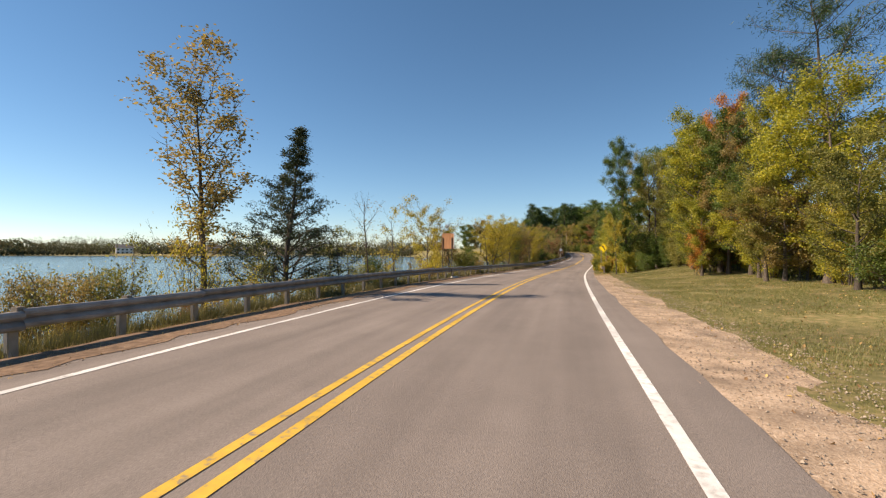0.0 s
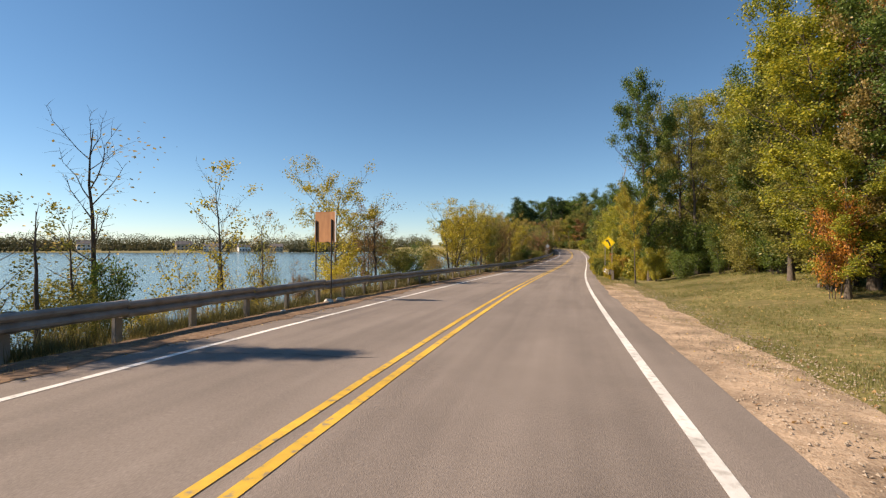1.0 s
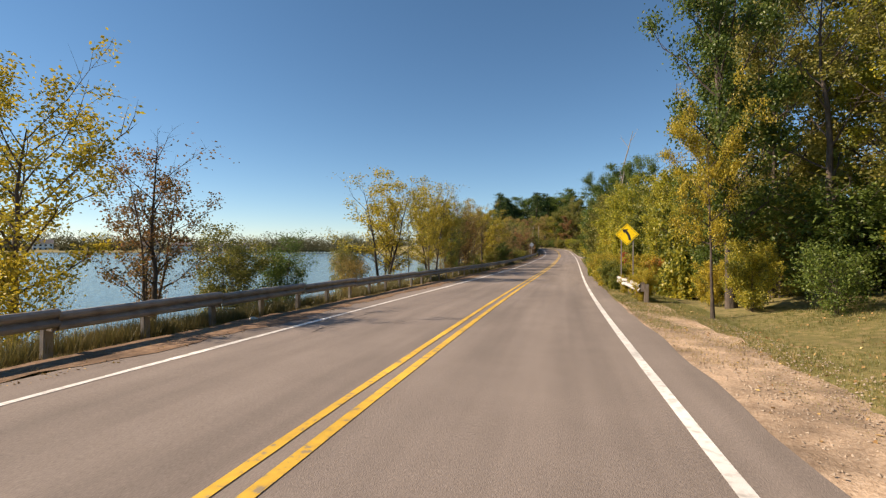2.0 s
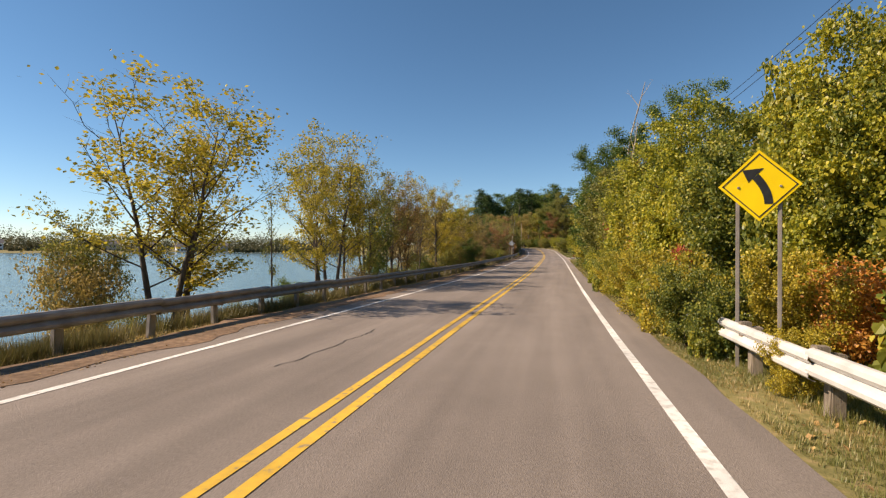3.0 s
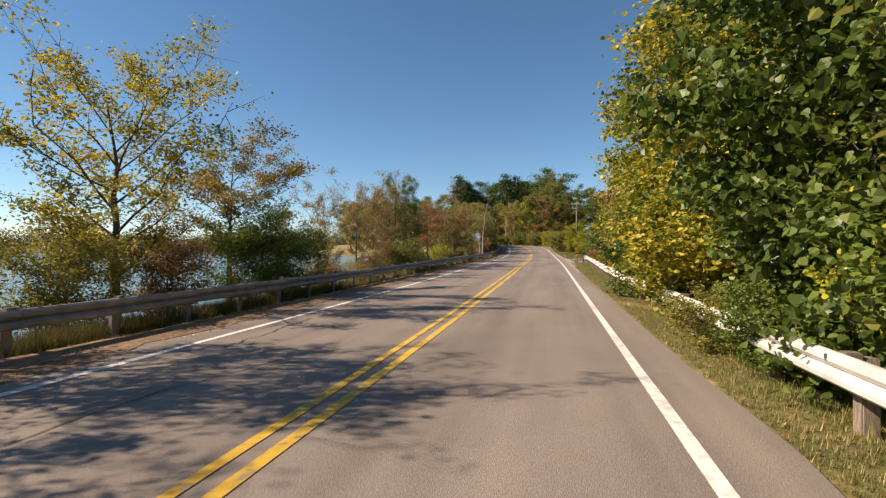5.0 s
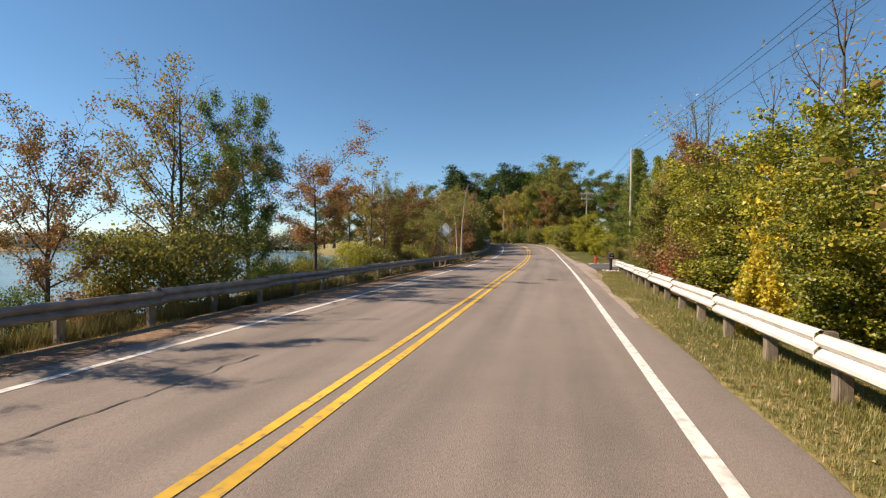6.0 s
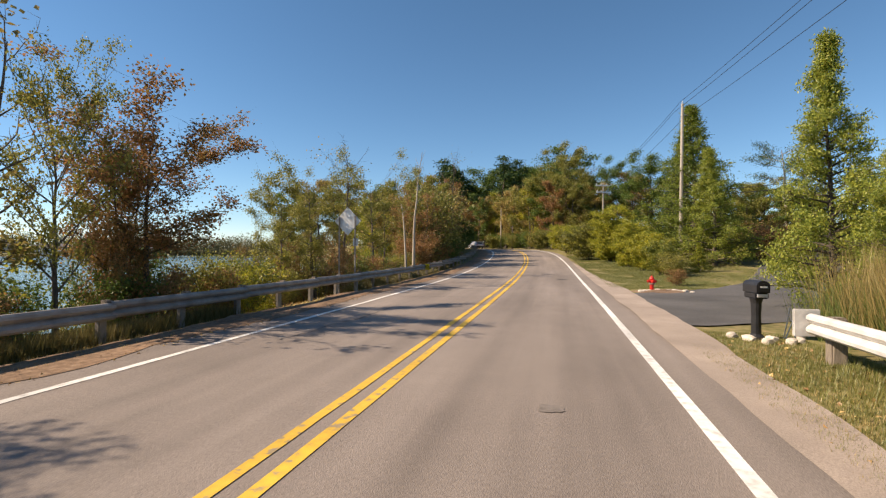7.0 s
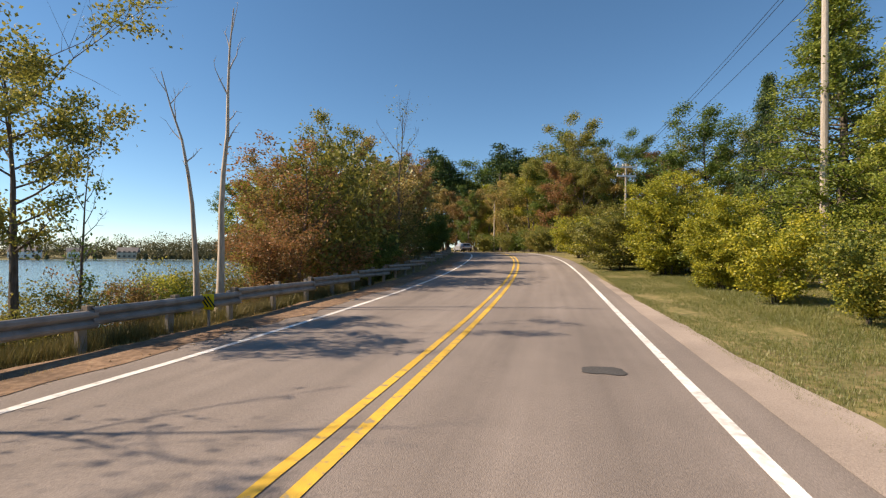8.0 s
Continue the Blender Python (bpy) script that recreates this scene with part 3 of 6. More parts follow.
wood_sign(), curve_sign(), back_sign(), marker()


def rubble(name, at_s, at_l, size, mat, label, category, seed, group="", sink=0.2):
    """A broken stone: a cube cut down and roughened."""
    rng = random.Random(seed)
    bm = bmesh.new()
    bmesh.ops.create_icosphere(bm, subdivisions=2, radius=0.5)
    for v in bm.verts:
        v.co *= 1 + 0.28 * noise.noise(v.co * 2.2 + Vector((seed, 0, 0)))
        v.co = Vector([max(-0.4, min(0.4, c)) for c in v.co])
    bmesh.ops.scale(bm, vec=size, verts=bm.verts)
    me = bpy.data.meshes.new(name)
    bm.to_mesh(me)
    bm.free()
    me.materials.append(mat)
    ob = new(name, me)
    ob.matrix_world = pose(*ground_at(at_s, at_l, size[2] * (0.4 - sink)), rng.uniform(-8, 8), rng.uniform(-8, 8), rng.uniform(0, 180))
    return tagged(ob, label, category, group)


for i, (s, l, w) in enumerate(((32.0, -5.42, 0.4), (32.75, -5.38, 0.4), (29.3, -5.4, 0.24), (33.2, -5.1, 0.16), (44.5, -5.4, 0.3))):
    rubble("concrete_block", s, l, (w, w * 0.8, w * 0.75), CONCRETE, "broken pale concrete block lying by the sign posts", "concrete block", 40 + i, "rubble on the verge")
rng = random.Random(11)
for i in range(11):
    u = i / 10
    rubble("field_stone", 147.9 + 0.75 * math.sin(math.pi * (0.15 + 0.85 * u)) + rng.uniform(-0.08, 0.08), 5.2 + 1.75 * u, (rng.uniform(0.18, 0.32), rng.uniform(0.18, 0.28), rng.uniform(0.13, 0.22)), STONE,
           "pale rounded field stone edging the dirt at the hydrant", "stone", 70 + i, "stones along the driveway")
for i in range(7):
    rubble("field_stone", 137.9 + 0.7 * rng.random(), 5.2 + 0.2 * i, (rng.uniform(0.16, 0.28), 0.2, rng.uniform(0.12, 0.18)), STONE,
           "pale rounded field stone at the mailbox foot", "stone", 90 + i, "stones at the mailbox")

# ---- driveway, mailbox, hydrant ----
DRIVE_FAR = [(147.4, 4.0), (147.6, 5.0), (148.2, 6.6), (149.8, 8.4), (153, 10.6), (157.5, 12.6), (163, 15), (170, 18.6), (177, 25)]
DRIVE_NEAR = [(139.4, 4.0), (139.7, 5.2), (141, 7.4), (144, 10.2), (148.5, 13.6), (154.5, 16.4), (161.5, 19.2), (169, 22.8), (176, 29)]


def driveway():
    u, n = np.linspace(0, 8, 60), np.arange(9)
    far, near = [np.stack([np.interp(u, n, np.array(e)[:, i]) for i in range(2)], -1) for e in (DRIVE_FAR, DRIVE_NEAR)]
    V = []
    for w in (0, 0.33, 0.67, 1):
        q = far * (1 - w) + near * w + (np.array([[0.1 * noise.noise((i * 0.5, w, 0)), 0] for i in range(60)]) if w in (0, 1) else 0)
        V.append(on_road(q[:, 0], q[:, 1], lumps(q[:, 0], q[:, 1]) + 0.035))
    V = np.stack(V, 1)
    i, j = np.meshgrid(np.arange(59), np.arange(3), indexing="ij")
    a = (i * 4 + j).ravel()
    tagged(new("driveway", mesh("driveway", V.reshape(-1, 3), np.stack([a, a + 4, a + 5, a + 1], -1), DRIVE, True)), "dark asphalt driveway winding off into the trees", "driveway", kind="structure")


driveway()


def dirt_bed():
    """Bare reddish soil inside the arc of stones."""
    a, rings = np.linspace(0, 2 * np.pi, 28, endpoint=False), np.linspace(0.12, 1, 6)
    w = 1 + 0.12 * np.sin(3 * a) + 0.07 * np.sin(7 * a + 1)
    S = 148.3 + 0.95 * np.outer(rings, np.sin(a) * w)
    L = 6.05 + 1.2 * np.outer(rings, np.cos(a) * w)
    V = on_road(S, L, lumps(S, L) + 0.06 - 0.07 * rings[:, None] ** 4).reshape(-1, 3)
    F = [(i * 28 + j, i * 28 + (j + 1) % 28, (i + 1) * 28 + (j + 1) % 28, (i + 1) * 28 + j) for i in range(5) for j in range(28)] + [list(range(28))]
    tagged(new("dirt_bed", mesh("dirt_bed", V, F, DIRT, True)), "bare reddish dirt around the hydrant inside the stones", "ground", kind="structure")


dirt_bed()


def mailbox():
    box_at = thing("mailbox", along(138.4, 5.6) @ pose(0, 0, -0.03, 0, 0, 8) @ Matrix.Scale(0.9, 4), "black plastic mailbox on a thick tapered black post", "mailbox")
    bm = lathe([(0.16, 0.0), (0.15, 0.06), (0.095, 0.12), (0.09, 0.5), (0.1, 0.75), (0.13, 0.86)], 12)
    part("post", bm, PLASTIC, box_at, smooth=False)
    # newspaper tube with an open mouth, under the box
    bm = box((0.26, 0.46, 0.13), (0, 0, 0.92), 0.02)
    slot = part("newspaper_slot", bm, PLASTIC, box_at)
    part("rolled_paper", box((0.2, 0.02, 0.07), (0, -0.235, 0.92), 0.004), ALU, slot, "pale rolled paper in the slot")
    bm = bmesh.new()
    prof = [(-0.13, 0.98), (0.13, 0.98), (0.13, 1.12)] + [(0.13 * math.cos(t), 1.12 + 0.11 * math.sin(t)) for t in np.linspace(0.2, 2.94, 8)] + [(-0.13, 1.12)]
    f = [bm.verts.new((x, -0.27, z)) for x, z in prof]
    g = [bm.verts.new((x, 0.27, z)) for x, z in prof]
    for i in range(len(prof)):
        j = (i + 1) % len(prof)
        bm.faces.new((f[i], g[i], g[j], f[j]))
    bm.faces.new(f), bm.faces.new(list(reversed(g)))
    shell = part("box", bm, PLASTIC, box_at)
    part("door", box((0.22, 0.015, 0.18), (0, -0.28, 1.09), 0.01), PLASTIC, shell)
    part("door_pull", box((0.05, 0.03, 0.02), (0, -0.3, 1.165), 0.004), PLASTIC, shell)
    part("number_bar", box((0.14, 0.006, 0.035), (0.0, -0.292, 1.1), 0.002), ALU, shell, "pale lettering bar")
    part("flag", box((0.01, 0.12, 0.05), (0.145, -0.05, 1.16), 0.003), RED_PAINT, shell, "red flag folded down")


mailbox()
stick = thing("marker_stake", along(138.5, 6.1) @ pose(0, 0, 0, 6, 8, 0), "white driveway marker stakes beside the mailbox", "stake")
part("stake", box((0.02, 0.02, 0.6), (0, 0, 0.28), 0.004), ALU, stick)
part("stake", box((0.02, 0.02, 0.5), (0.08, 0.02, 0.23), 0.004, pose(0, 0, 0, 0, 9, 0)), ALU, stick)


def hydrant():
    h = thing("fire_hydrant", along(148.8, 5.7) @ pose(0, 0, -0.02, 0, 0, 20) @ Matrix.Scale(0.8, 4), "red cast-iron fire hydrant with a grey collar", "fire hydrant")
    part("barrel", lathe([(0.14, 0), (0.14, 0.04), (0.1, 0.05), (0.1, 0.34), (0.105, 0.36)], 16), RED_PAINT, h, smooth=False)
    part("collar", lathe([(0.15, 0.36), (0.155, 0.375), (0.155, 0.4), (0.15, 0.415)], 16), GALV, h, "grey flange collar")
    bonnet = part("bonnet", lathe([(0.105, 0.415), (0.11, 0.58), (0.125, 0.6), (0.125, 0.63), (0.1, 0.69), (0.06, 0.735), (0.03, 0.745)], 16), RED_PAINT, h)
    part("operating_nut", lathe([(0.03, 0.745), (0.03, 0.79), (0.02, 0.8)], 5), RED_PAINT, bonnet)
    for a, r in ((0, 0.055), (180, 0.055), (270, 0.075)):
        cap = lathe([(r, 0.0), (r, 0.09), (r * 1.25, 0.09), (r * 1.25, 0.13), (r * 0.4, 0.14), (r * 0.4, 0.17)], 10)
        part("outlet_cap", cap, RED_PAINT, bonnet).matrix_local = pose(0, 0, 0.51, 0, 0, a) @ pose(0.09, 0, 0, 0, 90, 0)


hydrant()


# ---- utility poles and wires ----
POLES = [(-24, 12.0, 10.4), (12, 11.6, 10.4), (54, 13.2, 11.6), (88, 10.6, 10.5), (118, 13.0, 11.5), (168.6, 11.8, 12.6), (203.9, 15.0, 10.4), (232, 9.5, 9.4)]


def utility_pole(s, l, h, arm):
    base = ground_at(s, l)
    p = thing("utility_pole", pose(*base, 0, 0.6, math.degrees(heading(s))), "weathered wooden utility pole with a crossarm" if arm else "tall weathered wooden utility pole", "utility pole", "poles beside the road")
    part("shaft", lathe([(0.16, -0.3), (0.15, 2), (0.125, h * 0.6), (0.1, h)], 10), POLE_WOOD, p)
    if arm:
        for drop_, wide_ in ((0.45, 2.6), (1.5, 2.3)):
            beam = part("crossarm", box((wide_, 0.12, 0.2), (0, -0.14, h - drop_), 0.01), ALU, p, "pale weathered crossarm")
            for x in (-0.46, -0.16, 0.16, 0.46):
                part("insulator", lathe([(0.04, 0), (0.08, 0.06), (0.05, 0.12), (0.07, 0.18), (0.03, 0.26)], 8), ALU, beam).location = (x * wide_, -0.14, h - drop_ + 0.08)
    else:
        part("insulator", lathe([(0.03, 0), (0.05, 0.05), (0.03, 0.1), (0.045, 0.15), (0.02, 0.2)], 8), ALU, p).location = (0, 0, h)
        part("bracket", box((0.45, 0.06, 0.06), (0.2, 0, h - 0.9), 0.01), POLE_WOOD, p)
    return base


tops = []
for i, (s, l, h) in enumerate(POLES):
    tops.append((utility_pole(s, l, h, i in (3, 6)), h))
for n_, (dx, dz) in enumerate(((0.0, 0.18), (-0.45, -0.6), (0.4, -0.95))):
    cable = thing("overhead_cable", pose(0, 0, 0), "black overhead cable strung from pole to pole", "cable", "overhead cables")
    for (a, ha), (b, hb) in zip(tops, tops[1:]):
        u = np.linspace(0, 1, 14)[:, None]
        pa, pb = a + np.array([dx, 0, ha + dz]), b + np.array([dx, 0, hb + dz])
        pts = pa + (pb - pa) * u
        pts[:, 2] -= 4 * 0.45 * (u * (1 - u))[:, 0]
        V, F = tubes([(pts, np.full(14, 0.014))], 5)
        child("span", mesh("span", V, F, CABLE, True), cable)

drop = thing("service_cable", pose(0, 0, 0), "thick black service cable running off over the driveway", "cable", "overhead cables")
for dz in (5.6, 5.25):
    u = np.linspace(0, 1, 16)[:, None]
    pa, pb = ground_at(168.6, 11.8, dz), ground_at(147, 44, 6.6 + (dz - 5.6))
    pts = pa + (pb - pa) * u
    pts[:, 2] -= 4 * 0.5 * (u * (1 - u))[:, 0]
    V, F = tubes([(pts, np.full(16, 0.024))], 5)
    child("span", mesh("span", V, F, CABLE, True), drop)


# ---- trees ----
def grow(seed, height, spread, limbs, start, rise_, twigs=7, clump=0.3, leaves=9000, size=0.13, stems=1, taper="round", fill=1.0, trunk_r=None, aspect=0.62, droop=0.3, lean=0.0, inner=0.25, lobed=False):
    """Trunk, limbs and twigs as one mesh, and the leaves that hang on the twigs as another."""
    rng = np.random.default_rng(seed)
    lines, ends, weight = [], [], []
    for st in range(stems):
        hh = height * (1 if st == 0 else rng.uniform(0.6, 0.97))
        n = 9
        u = np.linspace(0, 1, n)
        az = rng.uniform(0, 2 * np.pi)
        out = (0.0 if stems == 1 else spread * rng.uniform(0.15, 0.5))
        wob = np.cumsum(rng.normal(0, 0.028 * hh / 3, (n, 2)), axis=0) * (u[:, None])
        pts = np.zeros((n, 3))
        pts[:, 2] = u * hh
        pts[:, 0] = wob[:, 0] + np.cos(az) * out * u + lean * hh * u * u
        pts[:, 1] = wob[:, 1] + np.sin(az) * out * u
        if stems > 1:
            pts[:, :2] += np.array([np.cos(az), np.sin(az)]) * rng.uniform(0.05, 0.35)
        r0 = (trunk_r or height * 0.017) * (1 if stems == 1 else 0.6)
        lines.append((pts, r0 * (1 - 0.9 * u ** 0.9) * np.where(u == 0, 1.35, 1)))
        for i in range(limbs):
            f = start + (0.98 - start) * (i + rng.uniform(0, 0.9)) / limbs
            p0 = np.array([np.interp(f, u, pts[:, c]) for c in range(3)])
            g = (f - start) / (1 - start)
            shape = {"round": 0.45 + 1.1 * math.sqrt(max(0, g * (1.05 - g))) * 1.0, "cone": 0.03 + 1.12 * max(0.0, 1 - g) ** 1.15, "vase": 0.35 + 0.75 * g * (1.25 - g) * 1.6, "flat": 0.4 + 0.7 * g}[taper]
            L = spread * shape * rng.uniform(0.7, 1.15)
            a = i * 2.4 + rng.uniform(-0.5, 0.5)
            el = rise_ * rng.uniform(0.6, 1.3) + 0.25 * g
            d = np.array([np.cos(a) * np.cos(el), np.sin(a) * np.cos(el), np.sin(el)])
            w = np.linspace(0, 1, 5)[:, None]
            lp = p0 + d * L * w + np.array([0, 0, 1]) * (0.18 * L * w ** 2 * (1 if taper != "cone" else -0.3)) + rng.normal(0, 0.035 * L, (5, 3)) * w
            lr = max(0.006, r0 * 0.42 * (1 - f * 0.75))
            lines.append((lp, lr * (1 - 0.85 * w[:, 0])))
            for j in range(twigs):
                q = inner + (1 - inner) * (j + rng.random()) / twigs
                t0 = np.array([np.interp(q, w[:, 0], lp[:, c]) for c in range(3)])
                td = d * 0.6 + rng.normal(0, 0.55, 3) + np.array([0, 0, 0.25])
                td /= np.linalg.norm(td)
                tl = L * rng.uniform(0.2, 0.42) * (1.15 - 0.5 * q)
                ww = np.linspace(0, 1, 3)[:, None]
                tp = t0 + td * tl * ww + rng.normal(0, 0.04 * tl, (3, 3)) * ww
                lines.append((tp, max(0.004, lr * 0.35) * (1 - 0.8 * ww[:, 0])))
                ends.append((t0, tp[-1]))
                weight.append(rng.random() ** (1 / max(fill, 0.05)) * (0.4 + tl))
    V, F = tubes(lines, 5)
    if not leaves:
        return V, F, None, None
    ends = np.array(ends)
    weight = np.array(weight)
    if fill < 1:
        weight[rng.random(len(weight)) > fill] = 0
    pick = rng.choice(len(ends), leaves, p=weight / weight.sum())
    q = rng.uniform(0.1, 1.1, leaves)[:, None]
    places = ends[pick, 0] * (1 - q) + ends[pick, 1] * q + rng.normal(0, clump, (leaves, 3)) * np.array([1, 1, 0.75])
    places[:, 2] = np.maximum(places[:, 2], 0.05)
    LV, LF = blades(places, size, rng, aspect, droop, 0.4, lobed)
    return V, F, LV, LF


FORMS = {}


def form(name, height, bark=BARK, **kw):
    V, F, LV, LF = grow(height=height, **kw)
    tall = max(V[:, 2].max(), np.quantile(LV[:, 2], 0.995) if LV is not None else 0)
    FORMS[name] = (float(tall), mesh("trunk", V, F, bark, True), mesh("crown", LV, LF, LEAF["green"]) if LV is not None else None)


form("tall_sparse", 8.0, seed=1, spread=2.3, limbs=20, start=0.26, rise_=0.95, twigs=11, clump=0.13, leaves=6200, size=0.1, taper="vase", fill=0.75, trunk_r=0.09)
form("thin_sparse", 5.0, seed=2, spread=1.4, limbs=12, start=0.28, rise_=0.8, twigs=6, clump=0.12, leaves=800, size=0.09, fill=0.45, trunk_r=0.065, taper="vase", lean=0.06)
form("bare", 6.0, seed=3, spread=1.7, limbs=13, start=0.3, rise_=0.9, twigs=9, leaves=260, size=0.08, fill=0.2, trunk_r=0.07, taper="vase")
form("snag", 6.5, seed=4, spread=1.0, limbs=6, start=0.55, rise_=0.9, twigs=3, leaves=0, trunk_r=0.1, taper="vase", bark=PALE_BARK, lean=0.07)
form("stub", 3.0, seed=24, spread=0.5, limbs=4, start=0.7, rise_=0.9, twigs=2, leaves=0, trunk_r=0.075, taper="vase")
form("airy", 6.3, seed=5, spread=3.0, limbs=18, start=0.27, rise_=0.65, twigs=10, clump=0.15, leaves=11500, size=0.095, fill=0.7, trunk_r=0.125)
form("airy_multi", 6.0, seed=6, spread=2.0, limbs=12, start=0.22, rise_=0.75, twigs=8, clump=0.15, leaves=7600, size=0.095, stems=3, fill=0.6, trunk_r=0.12)
form("umbrella", 7.0, seed=7, spread=3.7, limbs=17, start=0.36, rise_=0.36, twigs=11, clump=0.17, leaves=15000, size=0.1, fill=0.7, trunk_r=0.12, taper="flat")
form("full", 10.0, seed=8, spread=3.3, limbs=26, start=0.15, rise_=0.55, twigs=9, clump=0.22, leaves=28000, size=0.12, fill=0.6, trunk_r=0.17)
form("full_tall", 12.0, seed=9, spread=3.0, limbs=30, start=0.12, rise_=0.65, twigs=9, clump=0.22, leaves=30000, size=0.125, fill=0.6, trunk_r=0.19)
form("full_wide", 9.0, seed=10, spread=3.8, limbs=24, start=0.14, rise_=0.45, twigs=10, clump=0.22, leaves=28000, size=0.12, fill=0.6, trunk_r=0.17)
form("far_round", 10.0, seed=31, spread=3.3, limbs=14, start=0.1, rise_=0.5, twigs=7, clump=0.28, leaves=12500, size=0.18, fill=0.8, trunk_r=0.17)
form("far_tall", 12.0, seed=32, spread=3.0, limbs=16, start=0.1, rise_=0.6, twigs=7, clump=0.28, leaves=12500, size=0.18, fill=0.8, trunk_r=0.19)
form("far_pine", 11.0, seed=33, spread=2.6, limbs=22, start=0.2, rise_=0.15, twigs=5, clump=0.25, leaves=4200, size=0.3, taper="cone", trunk_r=0.17, aspect=0.25, droop=-0.2)
form("cedar", 8.6, seed=11, spread=2.5, limbs=70, start=0.03, rise_=0.62, twigs=9, clump=0.09, leaves=27000, size=0.1, taper="cone", trunk_r=0.11, aspect=0.3, droop=-0.2, inner=0.3)
form("thuja", 7.5, seed=12, spread=2.0, limbs=84, start=0.02, rise_=0.22, twigs=8, clump=0.12, leaves=42000, size=0.1, taper="cone", trunk_r=0.12, aspect=0.34, droop=-0.2)
form("spire", 12.0, seed=52, spread=2.9, limbs=120, start=0.02, rise_=0.22, twigs=8, clump=0.14, leaves=56000, size=0.12, taper="cone", trunk_r=0.16, aspect=0.36, droop=-0.2)
form("pine", 11.0, seed=13, spread=2.6, limbs=24, start=0.4, rise_=0.15, twigs=9, clump=0.2, leaves=14000, size=0.2, taper="round", trunk_r=0.17, aspect=0.12, droop=-0.2)
form("lone_pine", 8.0, seed=23, spread=1.7, limbs=9, start=0.68, rise_=0.2, twigs=9, clump=0.16, leaves=5000, size=0.17, taper="round", trunk_r=0.15, aspect=0.14, droop=-0.2, bark=PALE_BARK)
form("bush", 2.4, seed=14, spread=1.1, limbs=9, start=0.1, rise_=0.7, twigs=6, clump=0.16, leaves=4500, size=0.1, stems=5, trunk_r=0.035)
form("bush_wide", 2.2, seed=15, spread=1.5, limbs=9, start=0.08, rise_=0.5, twigs=6, clump=0.2, leaves=5000, size=0.11, stems=5, trunk_r=0.035)
form("thicket", 5.4, seed=51, spread=1.7, limbs=13, start=0.04, rise_=0.6, twigs=8, clump=0.17, leaves=17000, size=0.1, stems=6, trunk_r=0.06, fill=0.7)
form("shrub_sparse", 2.0, seed=16, spread=0.8, limbs=7, start=0.15, rise_=0.8, twigs=5, clump=0.09, leaves=700, size=0.075, stems=5, trunk_r=0.025, fill=0.6)
form("vine_wall", 6.8, seed=17, spread=1.75, limbs=22, start=0.03, rise_=0.3, twigs=9, clump=0.16, leaves=38000, size=0.088, stems=4, trunk_r=0.08, aspect=0.9, droop=0.7, fill=0.75, lobed=True)
form("vine_heap", 3.2, seed=18, spread=1.7, limbs=12, start=0.03, rise_=0.35, twigs=8, clump=0.15, leaves=17000, size=0.09, stems=4, trunk_r=0.05, aspect=0.9, droop=0.6, fill=0.75, lobed=True)
def curtain(name, height, seed, spread, strands, size):
    """A thicket whose big vine leaves hang in strands from its limbs, with dark gaps between them."""
    V, F, LV, LF = grow(seed, height, spread, 16, 0.05, 0.35, twigs=7, clump=0.14, leaves=5000, size=size * 0.8, stems=4, trunk_r=0.07, aspect=0.95, droop=0.9, fill=0.6, lobed=True)
    g = np.random.default_rng(seed + 1)
    P = []
    for i in range(strands):
        a, z = g.uniform(0, 2 * np.pi), height * (0.25 + 0.75 * g.random() ** 0.8)
        rad = spread * (0.75 + 0.3 * math.sin(3 * a + 2.2 * z)) * (1.05 - 0.55 * (z / height) ** 2)
        length = g.uniform(0.5, 1.9)
        k = int(length / (size * 0.42))
        u = np.linspace(0, 1, k)
        P.append(np.stack([np.cos(a) * (rad + 0.12 * u) + g.normal(0, 0.06, k), np.sin(a) * (rad + 0.12 * u) + g.normal(0, 0.06, k), z - length * u + g.normal(0, 0.03, k)], -1))
    P = np.concatenate(P)
    P = P[P[:, 2] > 0.08]
    SV, SF = blades(P, size, g, 0.95, 1.3, 0.1, True)
    LF = np.concatenate([LF, SF + len(LV)])
    LV = np.concatenate([LV, SV])
    FORMS[name] = (height, mesh("trunk", V, F, BARK, True), mesh("crown", LV, LF, LEAF["green"]))


curtain("grape_wall", 6.2, 41, 1.7, 900, 0.165)
curtain("grape_heap", 3.0, 42, 1.5, 420, 0.14)
form("sumac", 3.0, seed=19, spread=1.2, limbs=9, start=0.3, rise_=0.5, twigs=6, clump=0.2, leaves=3500, size=0.22, stems=3, trunk_r=0.04, aspect=0.28, droop=0.7)

